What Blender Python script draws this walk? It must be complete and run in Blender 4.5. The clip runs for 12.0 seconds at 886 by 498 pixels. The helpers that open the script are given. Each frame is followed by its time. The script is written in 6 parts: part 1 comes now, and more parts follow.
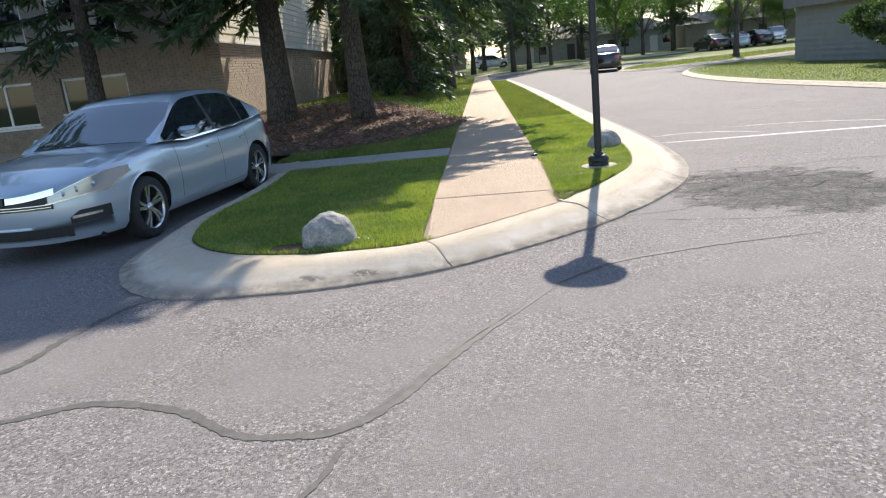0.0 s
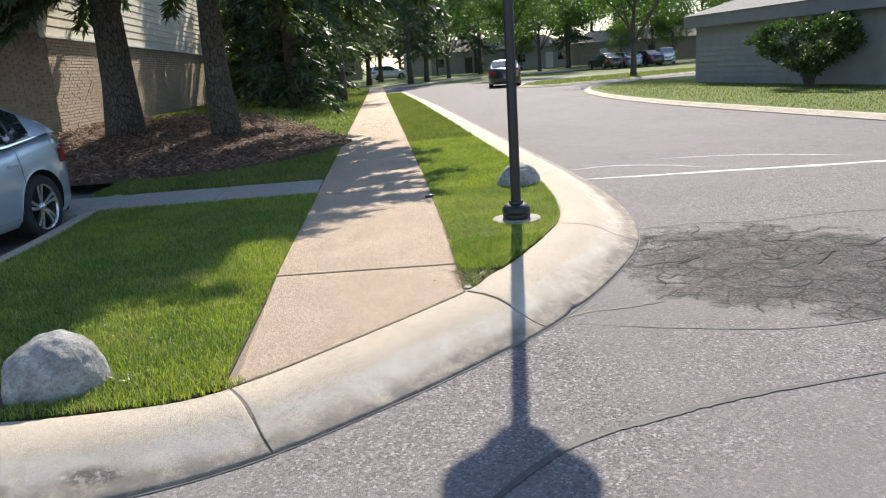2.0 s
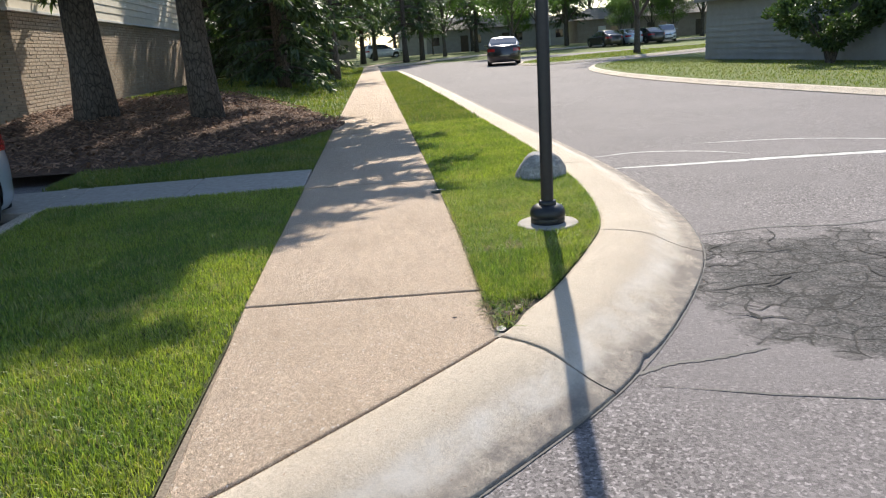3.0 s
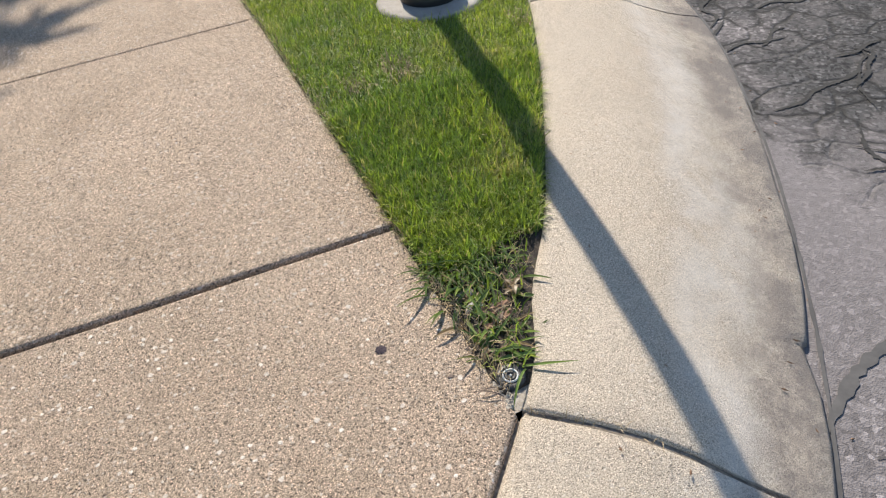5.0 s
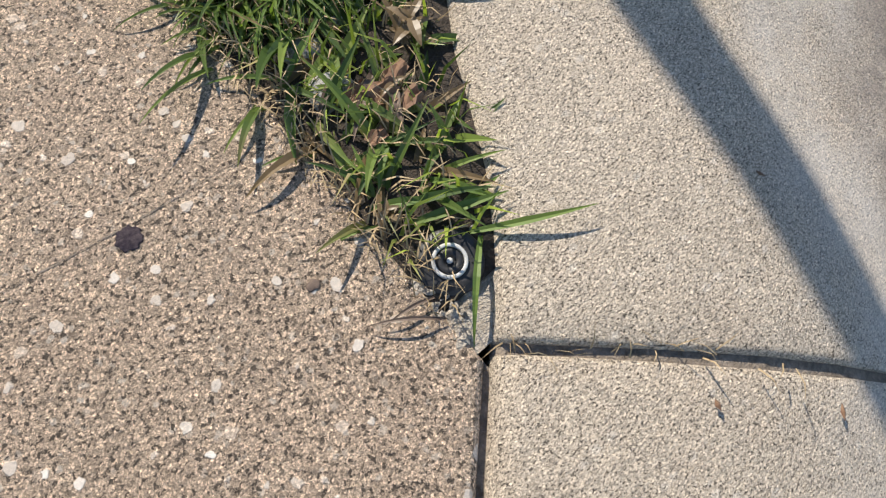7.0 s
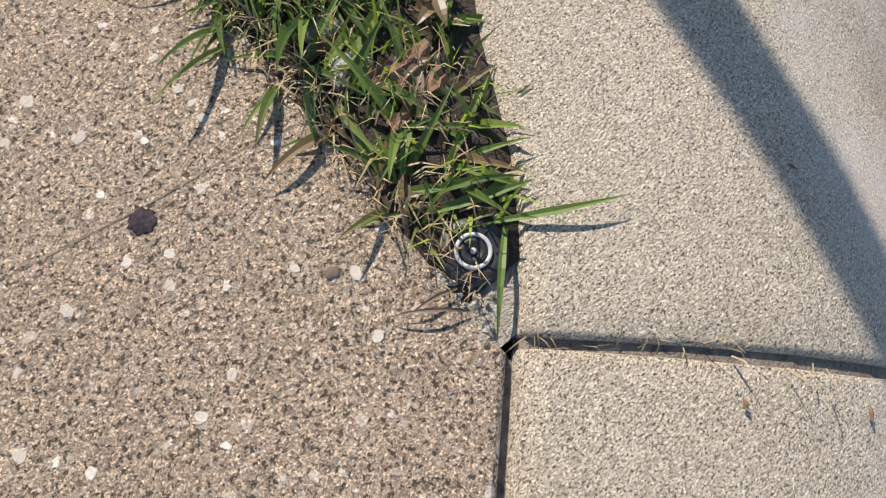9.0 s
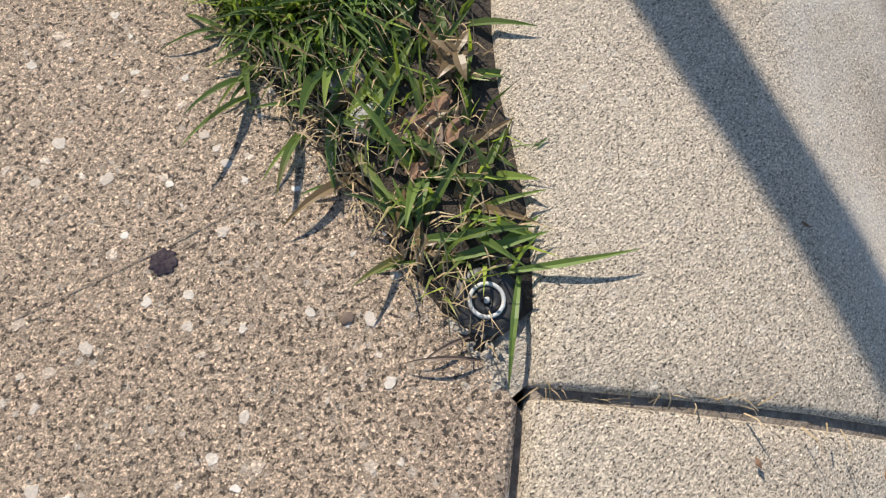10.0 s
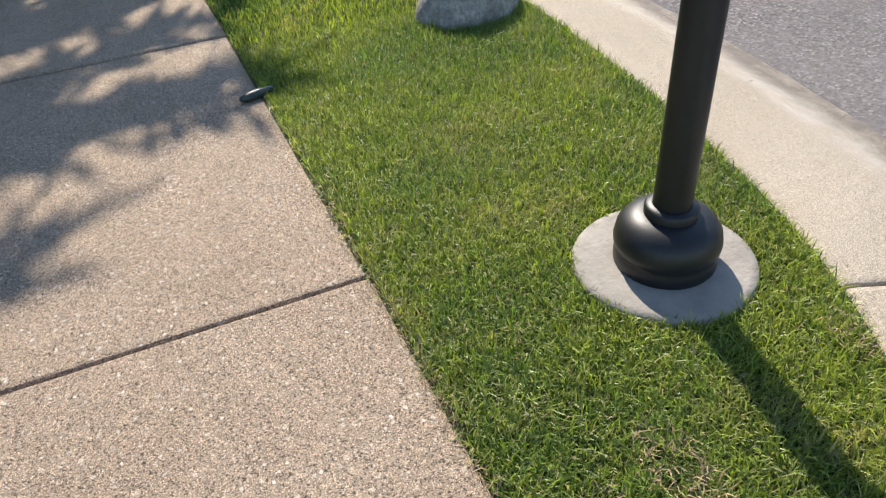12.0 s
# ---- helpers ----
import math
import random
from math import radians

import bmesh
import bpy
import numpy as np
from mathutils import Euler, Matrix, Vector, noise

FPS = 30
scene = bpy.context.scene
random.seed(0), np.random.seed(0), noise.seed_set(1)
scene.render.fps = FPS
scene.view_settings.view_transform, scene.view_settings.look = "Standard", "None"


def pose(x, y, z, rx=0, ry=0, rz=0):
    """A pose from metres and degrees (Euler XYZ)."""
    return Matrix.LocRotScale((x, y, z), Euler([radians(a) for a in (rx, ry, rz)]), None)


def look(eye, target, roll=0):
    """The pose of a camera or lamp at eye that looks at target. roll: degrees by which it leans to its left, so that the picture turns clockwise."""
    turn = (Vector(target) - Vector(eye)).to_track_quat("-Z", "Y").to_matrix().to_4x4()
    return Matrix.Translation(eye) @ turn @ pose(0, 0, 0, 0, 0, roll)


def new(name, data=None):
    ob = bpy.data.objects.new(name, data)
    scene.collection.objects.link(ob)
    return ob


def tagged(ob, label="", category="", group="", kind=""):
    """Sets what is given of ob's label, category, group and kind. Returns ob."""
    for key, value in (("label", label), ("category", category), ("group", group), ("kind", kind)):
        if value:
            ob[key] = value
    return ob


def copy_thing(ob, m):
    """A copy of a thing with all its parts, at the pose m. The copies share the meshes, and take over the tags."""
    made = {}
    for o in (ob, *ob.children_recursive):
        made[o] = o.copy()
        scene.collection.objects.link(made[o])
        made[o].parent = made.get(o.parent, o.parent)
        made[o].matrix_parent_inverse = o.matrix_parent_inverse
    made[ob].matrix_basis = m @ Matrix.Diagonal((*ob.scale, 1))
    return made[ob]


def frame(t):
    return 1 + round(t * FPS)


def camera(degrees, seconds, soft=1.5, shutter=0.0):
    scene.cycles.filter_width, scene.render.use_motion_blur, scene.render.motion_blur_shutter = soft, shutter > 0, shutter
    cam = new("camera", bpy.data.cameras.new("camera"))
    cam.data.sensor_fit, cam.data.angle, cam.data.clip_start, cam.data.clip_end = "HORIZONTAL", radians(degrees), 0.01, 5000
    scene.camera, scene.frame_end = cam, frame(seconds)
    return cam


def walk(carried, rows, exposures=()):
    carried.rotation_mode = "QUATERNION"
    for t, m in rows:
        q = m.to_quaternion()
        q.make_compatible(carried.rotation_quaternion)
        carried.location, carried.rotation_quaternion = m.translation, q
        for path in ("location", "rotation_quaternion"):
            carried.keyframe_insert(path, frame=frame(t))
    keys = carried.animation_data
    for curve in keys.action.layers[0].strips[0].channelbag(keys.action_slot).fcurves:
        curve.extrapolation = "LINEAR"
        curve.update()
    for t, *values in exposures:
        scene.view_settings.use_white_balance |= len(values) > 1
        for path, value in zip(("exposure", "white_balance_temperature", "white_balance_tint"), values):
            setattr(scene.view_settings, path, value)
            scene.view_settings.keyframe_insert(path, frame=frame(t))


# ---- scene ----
cam = camera(64.0, 12.0, 1.2)
PATH = [
    (0, (1.046, 4.296, 1.529), (0.916, 6.226, 1.021), -5.9),
    (0.5, (1.122, 4.947, 1.529), (1.017, 6.881, 1.031), -5.5),
    (1, (1.167, 5.581, 1.519), (1.136, 7.516, 1.014), -4.7),
    (1.5, (1.25, 6.204, 1.518), (1.295, 8.137, 1.008), -4.2),
    (2, (1.292, 6.851, 1.485), (1.448, 8.781, 0.982), -3.9),
    (2.5, (1.324, 7.443, 1.474), (1.511, 9.365, 0.954), -4.1),
    (2.7, (1.285, 7.684, 1.443), (1.449, 9.604, 0.908), -4.1),
    (4.3, (1.265, 9.563, 1.357), (1.549, 11.355, 0.516), -6.3),
    (4.5, (1.314, 9.786, 1.304), (1.684, 11.506, 0.353), -6.9),
    (5, (1.373, 10.245, 1.22), (1.917, 11.656, -0.089), -7.7),
    (5.5, (1.429, 10.535, 1.122), (2.021, 11.576, -0.479), -5.7),
    (6, (1.569, 10.721, 0.973), (2.095, 11.478, -0.802), -3.4),
    (6.5, (1.612, 10.839, 0.801), (2.093, 11.406, -1.056), 0.3),
    (7, (1.636, 10.879, 0.714), (2.081, 11.327, -1.184), 3.8),
    (7.2, (1.643, 10.883, 0.707), (2.084, 11.31, -1.197), 4.7),
    (9, (1.628, 10.903, 0.699), (2.046, 11.302, -1.216), 6.4),
    (9.5, (1.626, 10.907, 0.707), (2.049, 11.337, -1.199), 5.3),
    (10, (1.629, 10.905, 0.708), (2.087, 11.418, -1.17), 3.6),
    (10.5, (1.648, 10.916, 0.823), (2.176, 11.617, -0.974), 0.3),
    (10.8, (1.639, 10.964, 0.926), (2.206, 11.83, -0.785), -1.0),
    (11, (1.629, 11.085, 1.037), (2.203, 11.992, -0.651), -1.4),
    (11.2, (1.613, 11.181, 1.138), (2.158, 12.196, -0.497), -2.6),
    (11.4, (1.547, 11.316, 1.205), (2.145, 12.426, -0.348), -2.4),
    (11.5, (1.535, 11.385, 1.225), (2.139, 12.541, -0.29), -3.2),
    (12, (1.471, 11.764, 1.247), (2.064, 13.216, 0.007), -5.0),
]
walk(cam, [(t, look(eye, target, roll)) for t, eye, target, roll in PATH],
     [(0, 1.1), (2.5, 0.98), (4.5, 0.86), (5.0, 0.8), (6.0, 0.68), (7.0, 0.57), (10.0, 0.54), (11.0, 0.7), (11.5, 0.84), (12.0, 0.88)])

# ---- world, sun, exposure ----
SUN_EL, SUN_AZ = 40.0, 11.2
scene.view_settings.exposure = 0.0
world = bpy.data.worlds.new("world")
scene.world = world
world.use_nodes = True
wn = world.node_tree
sky = wn.nodes.new("ShaderNodeTexSky")
sky.sky_type, sky.sun_disc = "NISHITA", False
sky.sun_elevation, sky.sun_rotation = radians(SUN_EL), radians(SUN_AZ)
sky.air_density, sky.dust_density = 1.0, 0.3
wn.links.new(sky.outputs[0], wn.nodes["Background"].inputs[0])
wn.nodes["Background"].inputs[1].default_value = 0.12
sun = new("sun", bpy.data.lights.new("sun", "SUN"))
sun.data.energy, sun.data.angle, sun.data.color = 4.45, radians(0.53), (1.0, 0.912, 0.785)
sun.matrix_world = look((40 * math.sin(radians(SUN_AZ)), 40 * math.cos(radians(SUN_AZ)), 40 * math.tan(radians(SUN_EL))), (0, 0, 0))

# ---- node helpers ----
class Nodes:
    """Short hand for building a material's node tree."""

    def __init__(self, name, rough=0.8, metal=0.0, spec=0.5):
        self.mat = bpy.data.materials.new(name)
        self.mat.use_nodes = True
        self.t = self.mat.node_tree
        self.b = self.t.nodes["Principled BSDF"]
        self.b.inputs["Roughness"].default_value = rough
        self.b.inputs["Metallic"].default_value = metal
        self.b.inputs["Specular IOR Level"].default_value = spec
        self.co = self.t.nodes.new("ShaderNodeTexCoord")

    def add(self, kind, **values):
        node = self.t.nodes.new(kind)
        for k, v in values.items():
            if k in ("operation", "blend_type", "data_type", "feature", "distance", "noise_dimensions", "wave_type", "bands_direction", "interpolation_type", "attribute_name"):
                setattr(node, k, v)
        return node

    def link(self, a, b):
        self.t.links.new(a, b)

    def noise(self, scale, detail=3.0, rough=0.55, out="Fac", src="Object", vec=None):
        node = self.t.nodes.new("ShaderNodeTexNoise")
        node.inputs["Scale"].default_value = scale
        node.inputs["Detail"].default_value = detail
        node.inputs["Roughness"].default_value = rough
        self.link(vec if vec else self.co.outputs[src], node.inputs["Vector"])
        return node.outputs[out]

    def voronoi(self, scale, feature="F1", out="Distance", rand=1.0, vec=None):
        node = self.t.nodes.new("ShaderNodeTexVoronoi")
        node.feature = feature
        node.inputs["Scale"].default_value = scale
        node.inputs["Randomness"].default_value = rand
        self.link(vec if vec else self.co.outputs["Object"], node.inputs["Vector"])
        return node.outputs[out]

    def ramp(self, fac, *stops):
        node = self.t.nodes.new("ShaderNodeValToRGB")
        e = node.color_ramp.elements
        while len(e) < len(stops):
            e.new(0.5)
        for el, (p, c) in zip(e, stops):
            el.position = p
            el.color = (c, c, c, 1) if isinstance(c, (int, float)) else (*c, 1)
        self.link(fac, node.inputs[0])
        return node.outputs[0]

    def mix(self, fac, a, b, mode="MIX"):
        node = self.t.nodes.new("ShaderNodeMix")
        node.data_type, node.blend_type = "RGBA", mode
        for sock, v in ((node.inputs[0], fac), (node.inputs[6], a), (node.inputs[7], b)):
            if isinstance(v, (int, float)):
                sock.default_value = v
            elif isinstance(v, tuple):
                sock.default_value = (*v, 1)
            else:
                self.link(v, sock)
        return node.outputs[2]

    def math(self, op, a, b=0.0, clamp=False):
        node = self.t.nodes.new("ShaderNodeMath")
        node.operation, node.use_clamp = op, clamp
        for sock, v in zip(node.inputs, (a, b)):
            if isinstance(v, (int, float)):
                sock.default_value = v
            else:
                self.link(v, sock)
        return node.outputs[0]

    def sep(self, src="Object"):
        node = self.t.nodes.new("ShaderNodeSeparateXYZ")
        self.link(self.co.outputs[src], node.inputs[0])
        return node.outputs

    def island(self):
        return self.t.nodes.new("ShaderNodeNewGeometry").outputs["Random Per Island"]

    def random(self):
        return self.t.nodes.new("ShaderNodeObjectInfo").outputs["Random"]

    def colour(self, c):
        if isinstance(c, tuple):
            self.b.inputs["Base Color"].default_value = (*c, 1)
        else:
            self.link(c, self.b.inputs["Base Color"])
        return self

    def rough(self, r):
        self.link(r, self.b.inputs["Roughness"])
        return self

    def bump(self, height, strength=0.5, dist=0.01):
        node = self.t.nodes.new("ShaderNodeBump")
        node.inputs["Strength"].default_value = strength
        node.inputs["Distance"].default_value = dist
        self.link(height, node.inputs["Height"])
        self.link(node.outputs[0], self.b.inputs["Normal"])
        return self


def translucent(n, colour, amount):
    """Light shines through a leaf."""
    tr = n.t.nodes.new("ShaderNodeBsdfTranslucent")
    mx = n.t.nodes.new("ShaderNodeMixShader")
    mx.inputs[0].default_value = amount
    n.link(colour, tr.inputs["Color"])
    n.link(n.b.outputs[0], mx.inputs[1])
    n.link(tr.outputs[0], mx.inputs[2])
    n.link(mx.outputs[0], n.t.nodes["Material Output"].inputs["Surface"])
    return n.mat


# ---- materials ----
def m_asphalt():
    n = Nodes("asphalt", 0.8, spec=0.25)
    big = n.noise(0.35, 4)
    mid = n.noise(3.0, 4)
    stone = n.voronoi(95, out="Color")
    fine = n.voronoi(260, out="Distance")
    g = n.t.nodes.new("ShaderNodeSeparateColor")
    n.link(stone, g.inputs[0])
    base = n.ramp(n.math("ADD", n.math("MULTIPLY", big, 0.5), n.math("MULTIPLY", mid, 0.5)), (0.3, (0.155, 0.141, 0.141)), (0.7, (0.206, 0.188, 0.187)))
    worn = n.ramp(n.noise(0.55, 5), (0.4, 0.0), (0.6, 1.0))
    speck = n.ramp(g.outputs[0], (0.0, 0.3), (0.5, 0.9), (0.86, 1.25), (1.0, 2.3))
    col = n.mix(n.math("ADD", n.math("MULTIPLY", worn, 0.6), 0.22), base, n.mix(1.0, base, speck, "MULTIPLY"))
    # the dark, crazed and crumbling patch beside the kerb
    s = n.sep()
    dx = n.math("DIVIDE", n.math("SUBTRACT", s[0], 4.0), 1.15)
    dy = n.math("DIVIDE", n.math("SUBTRACT", n.math("ADD", s[1], n.math("MULTIPLY", s[0], 0.18)), 12.1), 1.2)
    d = n.math("ADD", n.math("MULTIPLY", dx, dx), n.math("MULTIPLY", dy, dy))
    d = n.math("ADD", d, n.math("MULTIPLY", n.math("SUBTRACT", n.noise(1.8, 6, 0.7), 0.5), 3.4))
    inside = n.ramp(d, (0.45, 1.0), (1.0, 0.0))
    warp = n.mix(0.12, n.co.outputs["Object"], n.noise(6, 3, out="Color"))
    crack = n.ramp(n.voronoi(6.5, "DISTANCE_TO_EDGE", vec=warp), (0.0, 1.0), (0.07, 0.0))
    near = n.ramp(d, (0.8, 1.0), (1.0, 0.0))
    col = n.mix(n.math("MULTIPLY", inside, 0.6), col, (0.062, 0.057, 0.054))
    col = n.mix(n.math("MULTIPLY", inside, n.ramp(n.noise(5, 6, 0.75), (0.36, 0.0), (0.5, 1.0))), col, n.mix(1.0, (0.062, 0.06, 0.06), speck, "MULTIPLY"))
    col = n.mix(n.math("MULTIPLY", crack, n.math("MULTIPLY", near, n.ramp(n.noise(2.2, 3), (0.34, 0.0), (0.5, 1.0)))), col, (0.022, 0.021, 0.02))
    h = n.math("ADD", n.math("MULTIPLY", g.outputs[0], 0.5), n.math("MULTIPLY", fine, 0.6))
    h = n.math("SUBTRACT", h, n.math("MULTIPLY", n.math("MULTIPLY", crack, near), 1.5))
    n.colour(col).bump(h, 0.55, 0.006)
    n.rough(n.ramp(mid, (0.3, 0.84), (0.7, 0.9)))
    return n.mat


def m_aggregate():
    """Tan exposed-aggregate concrete of the walk: sandy grit, small pits, pale pebbles."""
    n = Nodes("exposed_aggregate_concrete", 0.88)
    warp = n.mix(0.012, n.co.outputs["Object"], n.noise(70, 3, 0.6, out="Color"))
    fine = n.mix(0.004, n.co.outputs["Object"], n.noise(260, 2, out="Color"))
    a = n.voronoi(480, out="Color", vec=fine)
    c = n.voronoi(58, out="Color", vec=warp)
    cd = n.voronoi(58, out="Distance", vec=warp)
    g = n.voronoi(125, out="Color", vec=warp)
    gd = n.voronoi(125, out="Distance", vec=warp)
    sa, sc, sg = (n.t.nodes.new("ShaderNodeSeparateColor") for _ in range(3))
    for v, q in ((a, sa), (c, sc), (g, sg)):
        n.link(v, q.inputs[0])
    base = n.ramp(n.noise(2.2, 5, 0.6), (0.3, (0.44, 0.331, 0.236)), (0.7, (0.53, 0.407, 0.3)))
    base = n.mix(n.ramp(n.noise(11, 4, 0.65), (0.5, 0.0), (0.72, 0.22)), base, (0.47, 0.33, 0.24))
    col = n.mix(0.85, base, n.ramp(sa.outputs[0], (0.0, 0.4), (0.3, 0.85), (0.75, 1.12), (1.0, 1.95)), "MULTIPLY")
    col = n.mix(0.8, col, n.ramp(n.noise(520, 4, 0.8), (0.36, 0.42), (0.5, 1.0), (0.64, 1.55)), "MULTIPLY")
    grain = n.t.nodes.new("ShaderNodeSeparateColor")
    n.link(n.voronoi(760, out="Color", vec=fine), grain.inputs[0])
    col = n.mix(0.8, col, n.ramp(grain.outputs[0], (0.0, 0.5), (0.4, 0.98), (0.8, 1.12), (1.0, 1.7)), "MULTIPLY")
    grit = n.math("MULTIPLY", n.ramp(sg.outputs[0], (0.6, 0.0), (0.64, 1.0)), n.ramp(gd, (0.26, 1.0), (0.44, 0.0)))
    col = n.mix(n.math("MULTIPLY", grit, 0.55), col, n.mix(sg.outputs[1], (0.3, 0.22, 0.16), (0.74, 0.66, 0.56)))
    pebble = n.math("MULTIPLY", n.ramp(sc.outputs[0], (0.64, 0.0), (0.68, 1.0)), n.ramp(n.math("ADD", cd, n.math("MULTIPLY", sc.outputs[1], 0.14)), (0.31, 1.0), (0.36, 0.0)))
    col = n.mix(n.math("MULTIPLY", pebble, n.math("ADD", n.math("MULTIPLY", sc.outputs[2], 0.6), 0.35)), col, n.mix(sc.outputs[1], (0.52, 0.45, 0.38), (0.82, 0.76, 0.68)))
    pits = n.math("MULTIPLY", n.ramp(n.noise(210, 3, 0.62, vec=fine), (0.388, 1.0), (0.43, 0.0)), n.math("SUBTRACT", 1.0, pebble))
    col = n.mix(n.math("MULTIPLY", pits, 0.9), col, (0.06, 0.045, 0.034))
    h = n.math("ADD", n.math("MULTIPLY", n.noise(330, 4, 0.7), 0.7), n.math("MULTIPLY", sa.outputs[1], 0.16))
    h = n.math("SUBTRACT", h, n.math("MULTIPLY", pits, 0.3))
    h = n.mix(n.math("MULTIPLY", pebble, 0.7), h, (0.6, 0.6, 0.6))
    n.colour(col).bump(h, 1.0, 0.008)
    return n.mat


def m_kerb():
    """Pale broomed concrete with pores, white flow marks and tyre grime towards the gutter."""
    n = Nodes("kerb_concrete", 0.88)
    stretch = n.t.nodes.new("ShaderNodeMapping")
    stretch.inputs["Scale"].default_value = (0.8, 1.1, 1.0)
    n.link(n.co.outputs["Object"], stretch.inputs[0])
    vec = stretch.outputs[0]
    base = n.ramp(n.noise(1.6, 5, 0.6), (0.3, (0.47, 0.395, 0.305)), (0.7, (0.57, 0.488, 0.388)))
    base = n.mix(n.ramp(n.noise(7, 4, 0.65), (0.5, 0.0), (0.75, 0.3)), base, (0.5, 0.39, 0.29))
    col = n.mix(0.8, base, n.ramp(n.noise(520, 4, 0.8, vec=vec), (0.36, 0.5), (0.5, 1.0), (0.64, 1.4)), "MULTIPLY")
    dots = n.voronoi(85, out="Color", vec=vec)
    sd = n.t.nodes.new("ShaderNodeSeparateColor")
    n.link(dots, sd.inputs[0])
    pale = n.math("MULTIPLY", n.ramp(sd.outputs[1], (0.8, 0.0), (0.84, 1.0)), n.ramp(n.voronoi(85, vec=vec), (0.2, 1.0), (0.4, 0.0)))
    col = n.mix(n.math("MULTIPLY", pale, 0.4), col, (0.68, 0.62, 0.54))
    grain = n.t.nodes.new("ShaderNodeSeparateColor")
    n.link(n.voronoi(700, out="Color", vec=vec), grain.inputs[0])
    col = n.mix(0.9, col, n.ramp(grain.outputs[0], (0.0, 0.55), (0.4, 0.98), (0.8, 1.1), (1.0, 1.6)), "MULTIPLY")
    pits = n.ramp(n.noise(430, 3, 0.7, vec=vec), (0.385, 1.0), (0.42, 0.0))
    col = n.mix(n.math("MULTIPLY", pits, 0.9), col, (0.07, 0.055, 0.042))
    uv = n.t.nodes.new("ShaderNodeSeparateXYZ")
    n.link(n.co.outputs["UV"], uv.inputs[0])
    edge = n.math("ADD", uv.outputs[1], n.math("MULTIPLY", n.math("SUBTRACT", n.noise(2.2, 5, 0.65), 0.5), 0.35))
    flow = n.math("MULTIPLY", n.ramp(edge, (0.48, 0.0), (0.6, 1.0), (0.76, 0.9), (0.86, 0.0)), n.ramp(n.noise(5.0, 6, 0.72), (0.36, 0.0), (0.62, 1.0)))
    col = n.mix(n.math("MULTIPLY", flow, 0.55), col, (0.68, 0.64, 0.59))
    lip = n.math("MULTIPLY", n.ramp(edge, (0.7, 0.0), (0.88, 1.0)), n.ramp(n.noise(7.0, 8, 0.78), (0.34, 0.2), (0.56, 1.0)))
    col = n.mix(n.math("MULTIPLY", lip, 0.85), col, (0.17, 0.148, 0.135))
    scuff = n.math("MULTIPLY", n.ramp(n.noise(4.5, 7, 0.75), (0.62, 0.0), (0.7, 1.0)), n.ramp(uv.outputs[1], (0.1, 0.0), (0.22, 1.0), (0.5, 0.0)))
    col = n.mix(n.math("MULTIPLY", scuff, 0.55), col, (0.2, 0.175, 0.15))
    h = n.math("SUBTRACT", n.math("MULTIPLY", n.noise(350, 4, 0.7, vec=vec), 0.7), n.math("MULTIPLY", pits, 0.35))
    h = n.math("ADD", h, n.math("MULTIPLY", n.noise(45, 3), 0.4))
        # black tyre scuffs in front of the boulder
    o = n.sep()
    for cx, cy, rx, ry in ((-0.33, 9.34, 0.16, 0.045), (0.1, 9.38, 0.15, 0.05)):
        ex = n.math("DIVIDE", n.math("SUBTRACT", o[0], cx), rx)
        ey = n.math("DIVIDE", n.math("SUBTRACT", o[1], cy), ry)
        e = n.math("ADD", n.math("MULTIPLY", ex, ex), n.math("MULTIPLY", ey, ey))
        mark = n.math("MULTIPLY", n.ramp(e, (0.2, 1.0), (1.0, 0.0)), n.ramp(n.noise(22, 6, 0.75), (0.44, 0.0), (0.54, 1.0)))
        col = n.mix(n.math("MULTIPLY", mark, 0.8), col, (0.075, 0.068, 0.06))
    n.colour(col).bump(h, 1.0, 0.0045)
    return n.mat


def m_soil():
    n = Nodes("soil", 0.95)
    col = n.ramp(n.noise(40, 5, 0.7), (0.3, (0.018, 0.014, 0.011)), (0.7, (0.08, 0.062, 0.047)))
    n.colour(col).bump(n.noise(120, 4, 0.7), 0.8, 0.01)
    return n.mat


def m_lawn():
    n = Nodes("lawn_ground", 0.95)
    col = n.ramp(n.noise(6, 5, 0.7), (0.3, (0.075, 0.1, 0.022)), (0.7, (0.15, 0.185, 0.042)))
    col = n.mix(n.ramp(n.noise(55, 3, 0.7), (0.5, 0.0), (0.75, 0.5)), col, (0.05, 0.065, 0.02))
    n.colour(col).bump(n.noise(90, 4, 0.7), 0.9, 0.02)
    return n.mat


